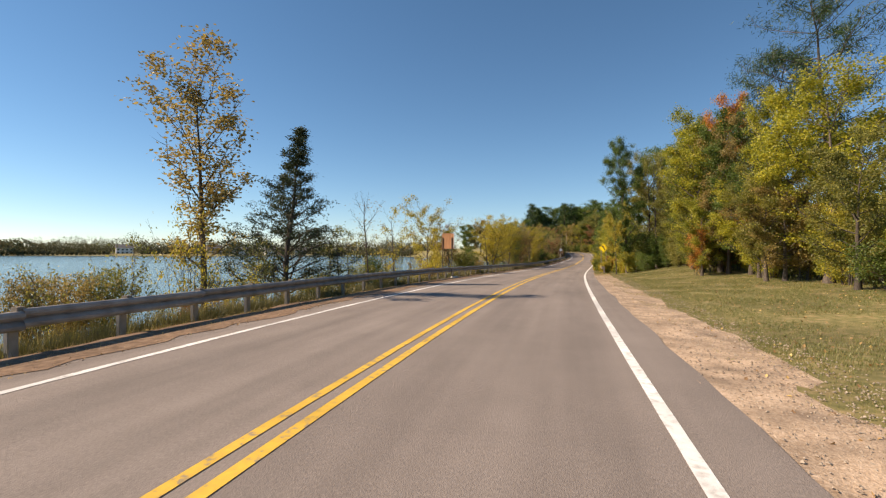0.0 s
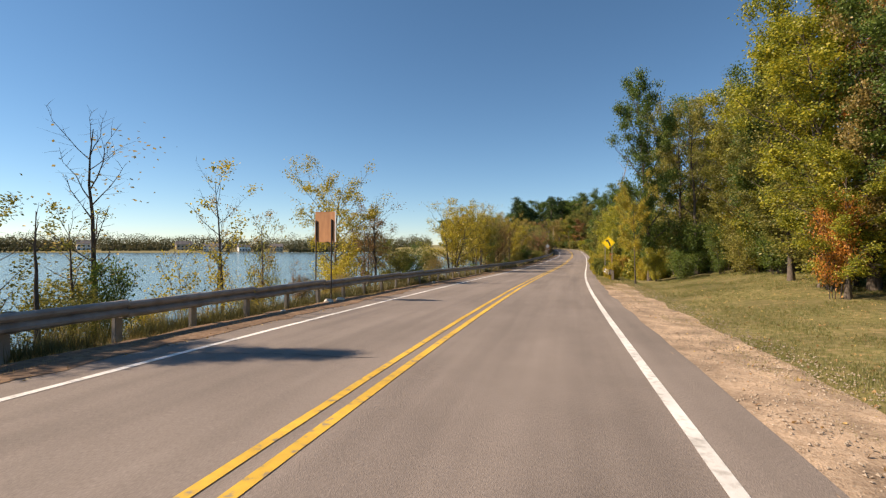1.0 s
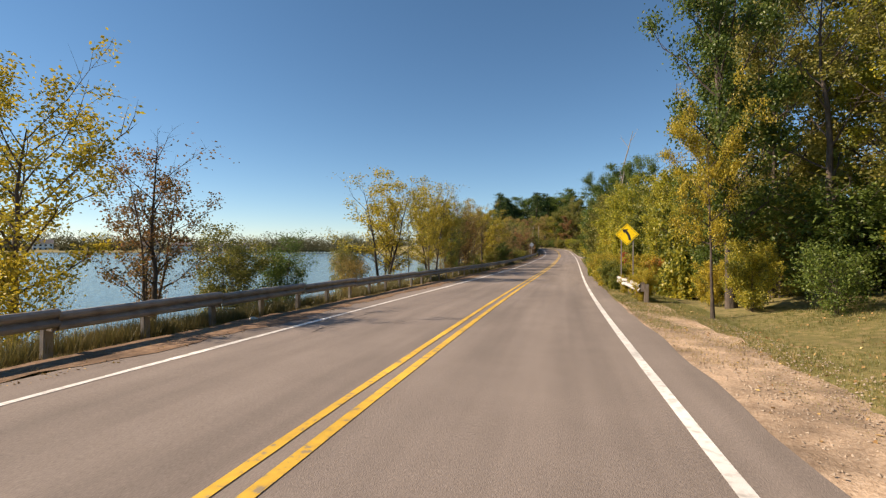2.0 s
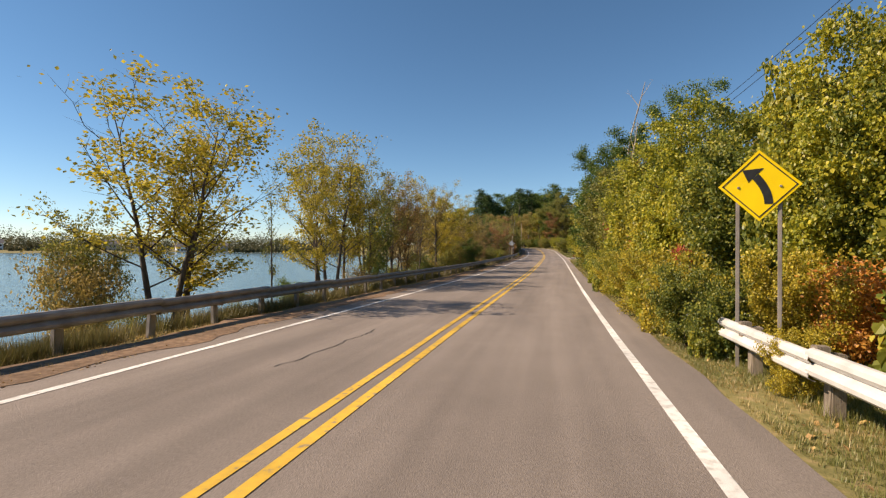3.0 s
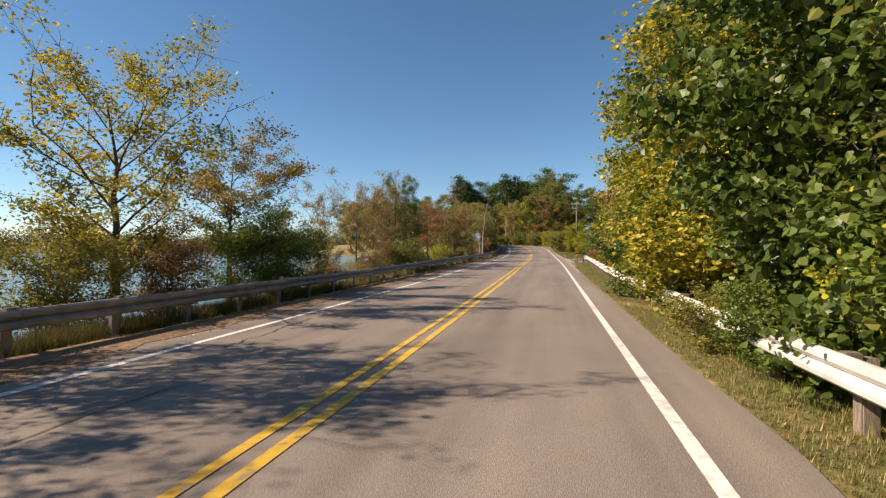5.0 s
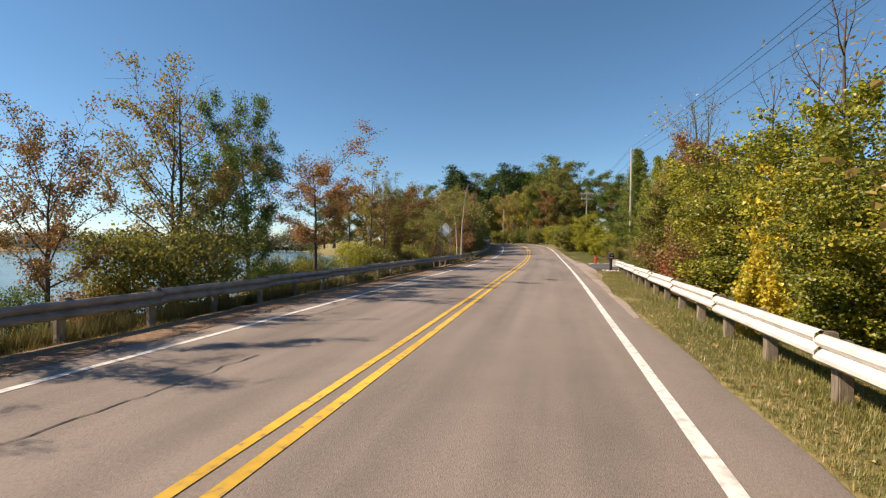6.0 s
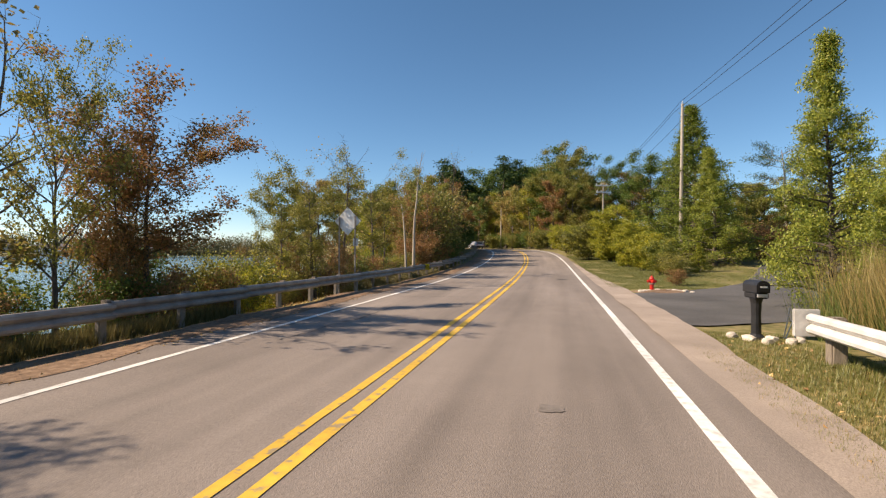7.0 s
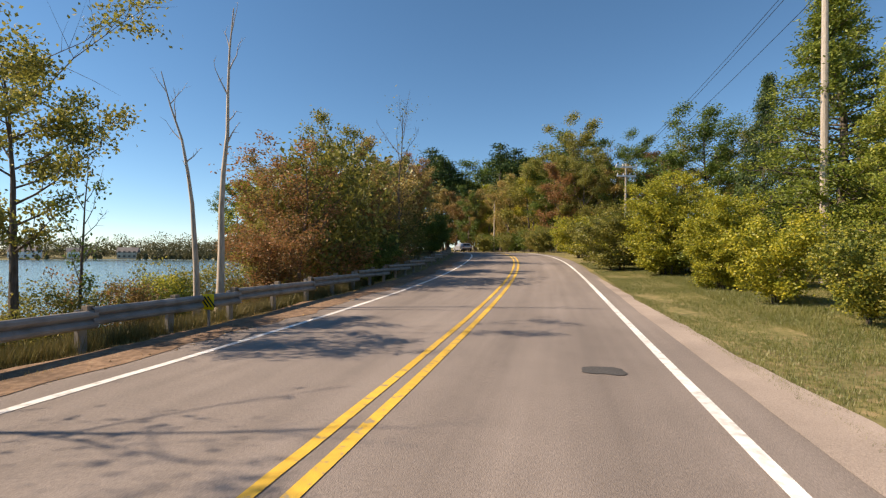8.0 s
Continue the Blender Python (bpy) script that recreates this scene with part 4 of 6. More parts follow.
WORDS = {"green": "green", "olive": "olive-green", "lime": "yellow-green", "yellow": "yellow autumn", "gold": "golden-brown autumn", "orange": "orange autumn", "russet": "russet and olive", "red": "red autumn",
         "mixed": "green and yellow", "cedar": "dark", "thuja": "green", "pine": "dark green", "far": "muted green"}
KINDS = {"stub": ("dead_tree", "broken dark dead trunk above the guardrail"), "grape_wall": ("vine_thicket", "tall curtain of hanging {} grape vines"), "grape_heap": ("vine_thicket", "low heap of {} grape vines over the guardrail"), "far_round": ("tree", "broad tree with {} foliage on the wooded rise"), "far_tall": ("tree", "tall tree with {} foliage on the wooded rise"), "far_pine": ("pine_tree", "tall dark pine on the wooded rise"), "tall_sparse": ("tree", "tall thin tree with sparse {} leaves by the lake"), "thin_sparse": ("tree", "slender tree with a few {} leaves above the guardrail"), "bare": ("tree", "nearly leafless tree with dark upright limbs"),
         "snag": ("dead_tree", "dead bare pale trunk with broken limbs"), "airy": ("tree", "small airy tree with {} leaves on the lake bank"), "airy_multi": ("tree", "several-stemmed airy tree with {} leaves on the bank"),
         "umbrella": ("tree", "flat-topped tree with open {} foliage"), "full": ("tree", "dense broadleaf tree with {} foliage at the wood's edge"), "full_tall": ("tree", "tall dense broadleaf tree with {} foliage"),
         "full_wide": ("tree", "wide spreading tree with {} foliage"), "cedar": ("cedar_tree", "dark pointed cedar tree beside the guardrail"), "thuja": ("conifer_tree", "pointed {} conifer with dense sprays"), "spire": ("conifer_tree", "tall pointed {} conifer behind the utility pole"),
         "pine": ("pine_tree", "tall dark pine tree with a bare lower trunk"), "lone_pine": ("pine_tree", "lone pine with a pale bare trunk and tufted top"), "bush": ("bush", "dense {} bush on the verge"), "bush_wide": ("bush", "low spreading {} bush"), "thicket": ("bush", "tall many-stemmed {} thicket beside the road"), "shrub_sparse": ("shrub", "thin leggy shrub with few {} leaves"),
         "vine_wall": ("vine_thicket", "tall thicket hung with {} vines"), "vine_heap": ("vine_thicket", "heap of {} vines spilling over the guardrail"), "sumac": ("sumac_shrub", "sumac shrub with long drooping {} leaflets")}
SETS = {"tree": "trees along the road", "bush": "bushes along the road", "shrub": "shrubs on the lake bank", "vine_thicket": "vine thickets beside the road", "conifer_tree": "conifers by the driveway", "pine_tree": "pines in the wood"}
turn_rng = random.Random(21)


def plant(kind, s, l, height, tint, sink=0.05, wide=1.0):
    h0, trunk, crown = FORMS[kind]
    name, words = KINDS[kind]
    k = height / h0
    p = ground_at(s, l, -sink)
    ob = thing(name, pose(*p, turn_rng.uniform(-2, 2), turn_rng.uniform(-2, 2), turn_rng.uniform(0, 360)) @ Matrix.Diagonal((k * wide, k * wide, k, 1)), (words if abs(l) < 8 else words.replace(" spilling over the guardrail", " among the trees")).format(WORDS[tint]), name.split("_")[-1], SETS.get(name, ""))
    child("trunk", trunk, ob)
    if crown:
        c = child("crown", crown, ob)
        c.material_slots[0].link = "OBJECT"
        c.material_slots[0].material = LEAF[tint]
    return ob


# lake bank, going along the road
for row in (("tall_sparse", 15.5, -11.0, 11.4, "gold", 0.05, 1.5), ("cedar", 21.5, -11.5, 9.9, "cedar", 0.05, 1.45), ("shrub_sparse", 9.7, -8.5, 2.9, "olive", 0.05, 0.84),
            ("shrub_sparse", 12.9, -9.5, 4.5, "yellow", 0.05, 0.61), ("shrub_sparse", 14.8, -10, 3.1, "yellow", 0.05, 0.84), ("bush", 7.2, -8.0, 1.8, "gold", 0.05, 0.74),
            ("bush", 8.3, -8.2, 1.8, "gold"), ("bush", 9.1, -8.2, 1.9, "olive", 0.05, 0.85), ("shrub_sparse", 10.3, -8.6, 2.2, "olive"), ("shrub_sparse", 17.3, -10, 3.0, "olive"),
            ("thin_sparse", 22.8, -10, 3.4, "olive", 0.05, 1.3), ("thin_sparse", 24.4, -10, 4.5, "olive", 0.05, 1.5), ("bare", 27.3, -9.6, 6.8, "gold", 0.05, 1.5), ("stub", 25.2, -8.6, 3.5, "olive"),
            ("thin_sparse", 26.5, -9.2, 3.9, "olive", 0.05, 1.5), ("bush", 27.4, -9.2, 2.5, "green", 0.05, 0.7), ("thin_sparse", 33.6, -11.2, 5.6, "gold", 0.05, 0.9),
            ("shrub_sparse", 31.3, -10.4, 3.5, "yellow"), ("thin_sparse", 32.4, -9.9, 6.4, "yellow", 0.05, 1.2), ("shrub_sparse", 34.7, -9.5, 2.6, "olive", 0.05, 0.58), ("shrub_sparse", 37.3, -12, 5.6, "olive", 0.05, 0.61),
            ("airy", 42.8, -10.9, 8.7, "yellow", 0.05, 1.15), ("bush_wide", 41.4, -10.2, 3.1, "yellow", 0.05, 0.94), ("bare", 45.6, -9.6, 6.8, "russet", 0.05, 1.5),
            ("airy_multi", 46.2, -10.4, 6.3, "russet", 0.05, 1.13), ("thicket", 49.2, -9.6, 4.1, "olive", 0.05, 1.37), ("thicket", 52.5, -9.8, 3.9, "green", 0.05, 1.23),
            ("thin_sparse", 33.5, -9.0, 4.3, "gold", 0.05, 1.06), ("shrub_sparse", 35.7, -8.8, 2.4, "russet", 0.05, 0.5), ("shrub_sparse", 33.5, -8.4, 1.6, "olive", 0.05, 0.5),
            ("shrub_sparse", 16.6, -9.0, 3.3, "olive", 0.05, 0.85), ("thin_sparse", 24.4, -10.5, 4.5, "olive", 0.05, 1.5), ("bush", 21.9, -9.6, 1.7, "olive", 0.05, 0.9),
            ("thin_sparse", 25.3, -9.8, 4.2, "olive", 0.05, 1.43), ("bush", 26.3, -9.5, 2.1, "olive", 0.05, 1.14),):
    plant(*row)

# the golden trees along the bank
for row in (("airy_multi", 62.8, -9.3, 8.2, "yellow", 0.05, 1.49), ("airy", 64.1, -9.6, 7.5, "yellow", 0.05, 0.8), ("thicket", 62.2, -11.5, 5.0, "olive", 0.05, 0.86),
            ("bush_wide", 61.1, -10.5, 3.3, "gold", 0.05, 0.63), ("thin_sparse", 68.9, -9.6, 6.7, "olive", 0.05, 0.7), ("airy", 70.9, -8.6, 7.6, "yellow", 0.05, 0.83),
            ("airy_multi", 72.7, -8.8, 8.8, "yellow", 0.05, 1.25), ("airy", 74.5, -9.0, 8.5, "yellow", 0.05, 0.83), ("airy_multi", 82.4, -8.8, 8.2, "gold", 0.05, 1.05),
            ("airy", 80.0, -9.2, 7.5, "olive", 0.05, 0.9), ("airy_multi", 76.7, -8.6, 7.7, "olive", 0.05, 1.17),
            ("bare", 76.0, -8.2, 5.6, "olive", 0.05, 1.25), ("thicket", 78.6, -8.8, 5.8, "green", 0.05, 0.5),
            ("bare", 80.2, -8.2, 8.1, "gold", 0.05, 1.13), ("thin_sparse", 81.1, -8.6, 7.2, "russet", 0.05, 1.17), ("bare", 79.3, -8.4, 5.6, "russet", 0.05, 1.12),
            ("airy_multi", 82.1, -8.2, 6.7, "russet", 0.05, 0.86), ("airy_multi", 87.6, -8.8, 6.4, "gold", 0.05, 1.0), ("airy", 97.7, -8.6, 8.3, "yellow", 0.05, 1.32),
            ("bush", 84.2, -8.4, 1.7, "olive", 0.05, 1.2), ("bush", 81.8, -8.8, 1.7, "lime", 0.05, 1.1), ("bush", 88.5, -8.2, 1.6, "olive", 0.05, 1.2),
            ("thicket", 104.4, -7.6, 3.7, "green", 0.05, 1.5), ("bare", 85.3, -8.0, 5.5, "olive", 0.05, 1.5), ("bare", 86.2, -8.4, 5.4, "gold", 0.05, 1.5), ("bare", 88.1, -9.0, 4.8, "gold"),
            ("airy", 90.6, -8.0, 8.6, "yellow", 0.05, 1.15), ("airy", 91.3, -8.2, 8.3, "gold", 0.05, 0.8), ("umbrella", 102.1, -8.6, 7.3, "gold", 0.05, 1.38),
            ("thicket", 96.1, -8.4, 3.6, "olive", 0.05, 1.5), ("thicket", 99.3, -8.6, 3.6, "russet", 0.05, 1.41), ("thicket", 101.9, -7.6, 3.9, "green", 0.05, 1.5),
            ("airy", 108.9, -8.4, 5.5, "gold", 0.05, 1.0), ("bush", 86.8, -8.4, 2.4, "green"),
            ("bush", 90.2, -8.6, 2.0, "gold", 0.05, 1.32), ("bush", 93.8, -8.8, 2.6, "olive", 0.05, 1.27), ("bush", 88.7, -8.2, 1.5, "olive", 0.05, 1.24),):
    plant(*row)

# russet trees and brush up to the end of the lake
for row in (("airy", 115.6, -8.0, 5.3, "russet", 0.05, 1.0), ("umbrella", 112.2, -8.2, 6.5, "gold", 0.05, 0.9), ("bare", 119.8, -8.6, 7.7, "gold", 0.05, 1.24), ("airy", 120.0, -9.0, 7.7, "gold"), ("full", 123.2, -8.6, 8.0, "green", 0.05, 0.75),
            ("airy_multi", 121.9, -8.6, 5.6, "green", 0.05, 1.47), ("bush_wide", 118.3, -8.0, 3.1, "olive", 0.05, 1.06), ("bush", 117.4, -8.2, 2.7, "olive"),
            ("bush_wide", 119.6, -7.8, 2.7, "olive", 0.05, 1.14), ("bush_wide", 123.0, -7.8, 1.7, "green", 0.05, 1.17), ("bush_wide", 132.6, -7.8, 2.4, "olive", 0.05, 1.1),
            ("umbrella", 126.9, -7.9, 7.4, "russet", 0.05, 1.3), ("thin_sparse", 135.1, -8.6, 7.7, "gold", 0.05, 1.5),
            ("thicket", 137.2, -8.0, 4.0, "russet", 0.05, 0.7), ("bare", 216.0, 15.5, 17.5, "olive", 0.05, 1.3), ("bare", 214.0, 18.5, 16.5, "gold", 0.05, 1.3), ("thicket", 129.2, -9.6, 2.8, "green", 0.05, 0.9), ("bush_wide", 127.2, -9.4, 2.1, "olive"), ("thicket", 146.8, -9.2, 3.2, "russet", 0.05, 0.7), ("thicket", 149.0, -9.4, 3.4, "olive", 0.05, 0.7), ("bush_wide", 151.8, -8.8, 2.5, "green"), ("thicket", 138.8, -8.8, 3.3, "green", 0.05, 0.8), ("bush_wide", 140.4, -8.0, 2.2, "olive"), ("bush_wide", 142.6, -8.4, 2.4, "mixed"), ("thicket", 144.2, -9.4, 3.0, "russet", 0.05, 0.7), ("bush", 135.6, -8.4, 1.8, "green", 0.05, 1.2), ("bush_wide", 134.0, -8.2, 2.3, "mixed", 0.05, 1.0),
             
            ("airy", 136.0, -8.0, 6.8, "olive", 0.05, 0.75), ("umbrella", 137.9, -7.7, 6.8, "russet", 0.05, 1.28), ("airy_multi", 137.7, -8.4, 6.0, "russet", 0.05, 1.11),
            ("bush", 140.7, -9.0, 1.8, "olive", 0.05, 1.2), ("bush_wide", 147.7, -9.8, 3.0, "olive", 0.05, 0.88),
            ("umbrella", 145.3, -8.6, 5.8, "olive", 0.05, 0.9), ("bush_wide", 141.8, -8.0, 1.9, "lime", 0.05, 0.9), ("shrub_sparse", 146.5, -7.6, 2.6, "olive"), ("shrub_sparse", 148.4, -7.8, 2.4, "russet"), ("shrub_sparse", 151.4, -8.0, 2.8, "olive"), ("bush", 144.4, -7.8, 1.5, "olive"),
            ("umbrella", 147.5, -8.4, 6.9, "olive", 0.05, 1.05), ("bare", 149.8, -8.0, 7.8, "gold", 0.05, 1.18), ("umbrella", 155.0, -8.4, 8.3, "olive", 0.05, 1.07),
            ("bush_wide", 149.4, -8.0, 2.9, "russet", 0.05, 0.73),
            ("snag", 159.3, -7.2, 8.4, "gold"), ("snag", 158.9, -7.6, 6.8, "gold"), ("thin_sparse", 156.1, -8.2, 5.2, "green", 0.05, 0.9),
            ("bush_wide", 160.6, -8.6, 2.2, "olive", 0.05, 1.0), ("bush_wide", 158.4, -8.8, 1.5, "gold", 0.05, 0.86), ("airy_multi", 165.2, -8.4, 6.8, "russet", 0.05, 1.5),
            ("full_wide", 173.1, -9.6, 7.1, "russet", 0.05, 1.5), ("thicket", 162.6, -8.0, 3.7, "russet", 0.05, 1.5), ("airy_multi", 180.4, -8.8, 8.1, "gold", 0.05, 1.5),
            ("bare", 179.3, -8.2, 12.5, "olive", 0.05, 1.07), ("bare", 173.5, -8.6, 9.4, "olive"), ("bush_wide", 167.3, -7.8, 2.9, "russet", 0.05, 1.48),
            ("bush_wide", 176.2, -7.8, 2.4, "russet", 0.05, 1.5),):
    plant(*row)
rng = random.Random(31)
for i in range(62):  # brush behind the lake-side rail
    s = 56 + i * 1.5 + rng.uniform(-0.8, 0.8)
    if s < 106 and rng.random() < 0.72 or 119 < s < 134 and rng.random() < 0.4:
        continue
    plant(rng.choice(["bush", "bush_wide", "bush_wide", "shrub_sparse", "bush"]), s, rng.uniform(-9.6, -7.3), rng.uniform(1.1, 1.8) + 0.3 * float(step(106, 114, s)), rng.choice(["olive", "gold", "russet", "lime", "olive", "green", "russet"]))
for i in range(14):
    plant("shrub_sparse", -2 + i * 3.4 + rng.uniform(-1, 1), rng.uniform(-9, -7), rng.uniform(1.2, 2.0), rng.choice(["gold", "yellow", "olive"]))
for i in range(26):  # low brush just over the rail at the start
    plant(rng.choice(["bush", "shrub_sparse", "bush_wide"]), 6 + i * 1.5, rng.uniform(-9.6, -7.2), rng.uniform(0.9, 1.5), rng.choice(["gold", "olive", "yellow", "russet"]), wide=0.9)
for i in range(40):  # scrub down at the water's edge
    s = 104 + i * 1.5
    if not (s < 116.5 or 120 < s < 137 or 150 < s):
        plant(rng.choice(["bush_wide", "bush", "shrub_sparse"]), s, rng.uniform(-11.6, -9.4), rng.uniform(1.4, 2.3), rng.choice(["olive", "lime", "russet", "olive", "gold"]), wide=1.1)
for i in range(15):  # thin brush and saplings along the end of the bank
    plant(rng.choice(["bush", "shrub_sparse", "bush_wide", "shrub_sparse"]), 145.5 + i * 1.35, rng.uniform(-9.6, -7.4), rng.uniform(1.5, 2.6), rng.choice(["olive", "russet", "green", "gold", "olive"]))
for i in range(16):  # low brush in front of the open water
    s = 124.5 + i * 0.65 if i < 11 else 152.6 + (i - 11) * 1.6
    plant(rng.choice(["bush", "bush_wide", "shrub_sparse", "bush"]), s, rng.uniform(-9.8, -7.4), rng.uniform(1.2, 1.9) + (0.5 if i < 11 else 0.2), rng.choice(["olive", "green", "russet", "olive", "lime"]), wide=1.1)
for i in range(60):  # scrub and small trees over the low hill on the lake side
    s, l, tall = 172 + i * 1.3, rng.uniform(-16.5, -10.5), i > 22 and i % 2
    if ground_at(s, l)[2] > LAKE + 0.3:
        plant("far_round" if tall else rng.choice(["bush_wide", "bush", "far_round"]), s, l, rng.uniform(4.5, 7.0) if tall else rng.uniform(2.2, 3.8), rng.choice(["olive", "gold", "russet", "green"]), wide=1.3)
for i in range(22):  # dense brush where the bank turns into the hill
    s = 166 + i * 1.9
    plant(rng.choice(["airy_multi", "full_wide", "bush"]), s, rng.uniform(-9.8, -8.2) - 3 * float(step(168, 178, s)), rng.uniform(4.4, 6.2) + 0.06 * (s - 150), rng.choice(["russet", "gold", "olive", "russet", "olive"]))

# the wood behind the lawn
for row in (("full_tall", 50.6, 7.2, 13.2, "green", 0.05, 0.85), ("full", 53.5, 9.4, 12.6, "olive", 0.05, 0.8), ("full", 57.8, 10.9, 14.5, "green", 0.05, 0.94), ("vine_heap", 60.0, 6.0, 2.0, "yellow", 0.05, 0.8),
            ("umbrella", 48.4, 6.1, 6.8, "yellow", 0.05, 0.62), ("vine_heap", 49.4, 7.4, 2.1, "mixed", 0.05, 0.8), ("vine_heap", 51.8, 6.9, 1.6, "yellow", 0.05, 0.7), ("bush_wide", 47.4, 8.6, 1.9, "green"), ("thicket", 47.2, 10.4, 3.4, "green", 0.05, 0.8), ("bush_wide", 44.8, 11.0, 2.2, "olive"), ("bush", 59.8, 7.0, 2.0, "orange", 0.05, 1.0), ("thicket", 54.5, 8.2, 5.5, "green", 0.05, 1.0),
            ("thicket", 56.5, 8.4, 5.7, "mixed", 0.05, 1.1), ("thicket", 53, 9.4, 4.5, "olive", 0.05, 1.5), ("grape_heap", 57.5, 7.8, 3.4, "mixed", 0.05, 0.9),
            ("thicket", 50, 10.4, 3.4, "green", 0.05, 1.5), ("full", 42.0, 12.8, 12.4, "lime", 0.05, 1.0), ("full_wide", 52.5, 12.3, 11.9, "olive", 0.05, 1.0), ("full_tall", 30.0, 12.6, 10.3, "lime", 0.05, 0.87),
            ("pine", 31.3, 13.5, 13.2, "pine", 0.05, 0.85), ("full", 35.1, 12.2, 9.9, "gold", 0.05, 0.86), ("thicket", 37.1, 11.4, 4.9, "olive", 0.05, 1.5),
            ("full_wide", 30.1, 12.4, 5.7, "lime", 0.05, 1.4), ("full", 27.2, 11.8, 5.8, "olive", 0.05, 1.23), ("full_tall", 39.4, 13.5, 12.4, "orange", 0.05, 0.89),
            ("full", 50.5, 12.9, 12.0, "lime", 0.05, 1.0), ("full", 24.8, 13.4, 9.8, "lime", 0.05, 1.29), ("pine", 29.0, 15.5, 15.9, "pine"), ("full_wide", 26.6, 12.4, 5.4, "gold", 0.05, 1.5),
            ("full", 33.4, 13.0, 8.6, "green", 0.05, 1.17), ("full_wide", 20.4, 12.4, 6.3, "olive", 0.05, 1.15), ("full", 43.1, 11.9, 10.7, "green", 0.05, 1.0),
            ("full_wide", 47.5, 11.3, 8.9, "olive", 0.05, 1.0), ("full_tall", 37.6, 11.2, 10.2, "lime", 0.05, 1.37), ("full", 39.8, 11.0, 7.4, "olive", 0.05, 1.14),
            ("full_wide", 34.8, 10.6, 5.3, "lime", 0.05, 1.25), ("bush", 35.0, 10.4, 3.4, "orange", 0.05, 0.54), ("full_tall", 36.2, 12.0, 10.8, "green", 0.05, 1.11), ("full", 47.6, 12.1, 10.3, "olive", 0.05, 1.0),
            ("full_wide", 44.5, 11.9, 8.0, "green", 0.05, 1.0), ("full_tall", 43.1, 12.3, 11.3, "olive", 0.05, 1.0), ("full", 52.3, 12.7, 8.8, "lime", 0.05, 1.0),
            ("bare", 50.2, 9.8, 10.3, "olive", 0.05, 1.5), ("full_wide", 47.0, 11.7, 4.8, "gold", 0.05, 1.0),):
    plant(*row)
for i in range(26):  # shaded undergrowth among the trunks
    plant(rng.choice(["bush_wide", "bush"]), 15 + i * 1.55, rng.uniform(12.6, 15.0) - 1.6 * float(step(36, 46, 15 + i * 1.55)), rng.uniform(1.8, 3.0), rng.choice(["green", "olive", "green", "gold"]), wide=1.2)
for i in range(22):  # dark thicket inside the wood
    plant(turn_rng.choice(["bush_wide", "bush"]), 8.1 + i * 2.111, 17.0 + turn_rng.uniform(-1.5, 3.0) - 3.5 * float(step(8, 13, i + 0.5)), turn_rng.uniform(2.4, 3.8), turn_rng.choice(["green", "olive", "green"]), wide=1.4)
for i in range(12):  # thicket where the wood comes down to the guardrail
    plant(turn_rng.choice(["bush_wide", "bush", "vine_heap"]), 45.2 + i * 1.3, 11.5 + turn_rng.uniform(-1.2, 2.5), turn_rng.uniform(2.4, 4.0), turn_rng.choice(["green", "olive", "mixed"]), wide=1.3)
for i in range(17):  # leafy brush at the wood's edge
    s = 17 + i * 2.0
    plant(turn_rng.choice(["thicket", "bush", "thicket"]), s, 13.2 - 1.0 * float(step(34, 44, s)) + turn_rng.uniform(-0.6, 0.6), turn_rng.uniform(2.4, 4.6), turn_rng.choice(["lime", "olive", "gold", "lime", "orange", "mixed"]), wide=0.9)
for i in range(0, 15, 2):  # undergrowth at the wood's edge
    plant(turn_rng.choice(["bush", "bush_wide", "vine_heap"]), 13.0 + i * 2.388, 14.0 + turn_rng.uniform(-0.8, 1.0) - 2.6 * float(step(10, 14, i)), turn_rng.uniform(1.8, 3.6), turn_rng.choice(["olive", "gold", "lime", "olive", "russet"]))
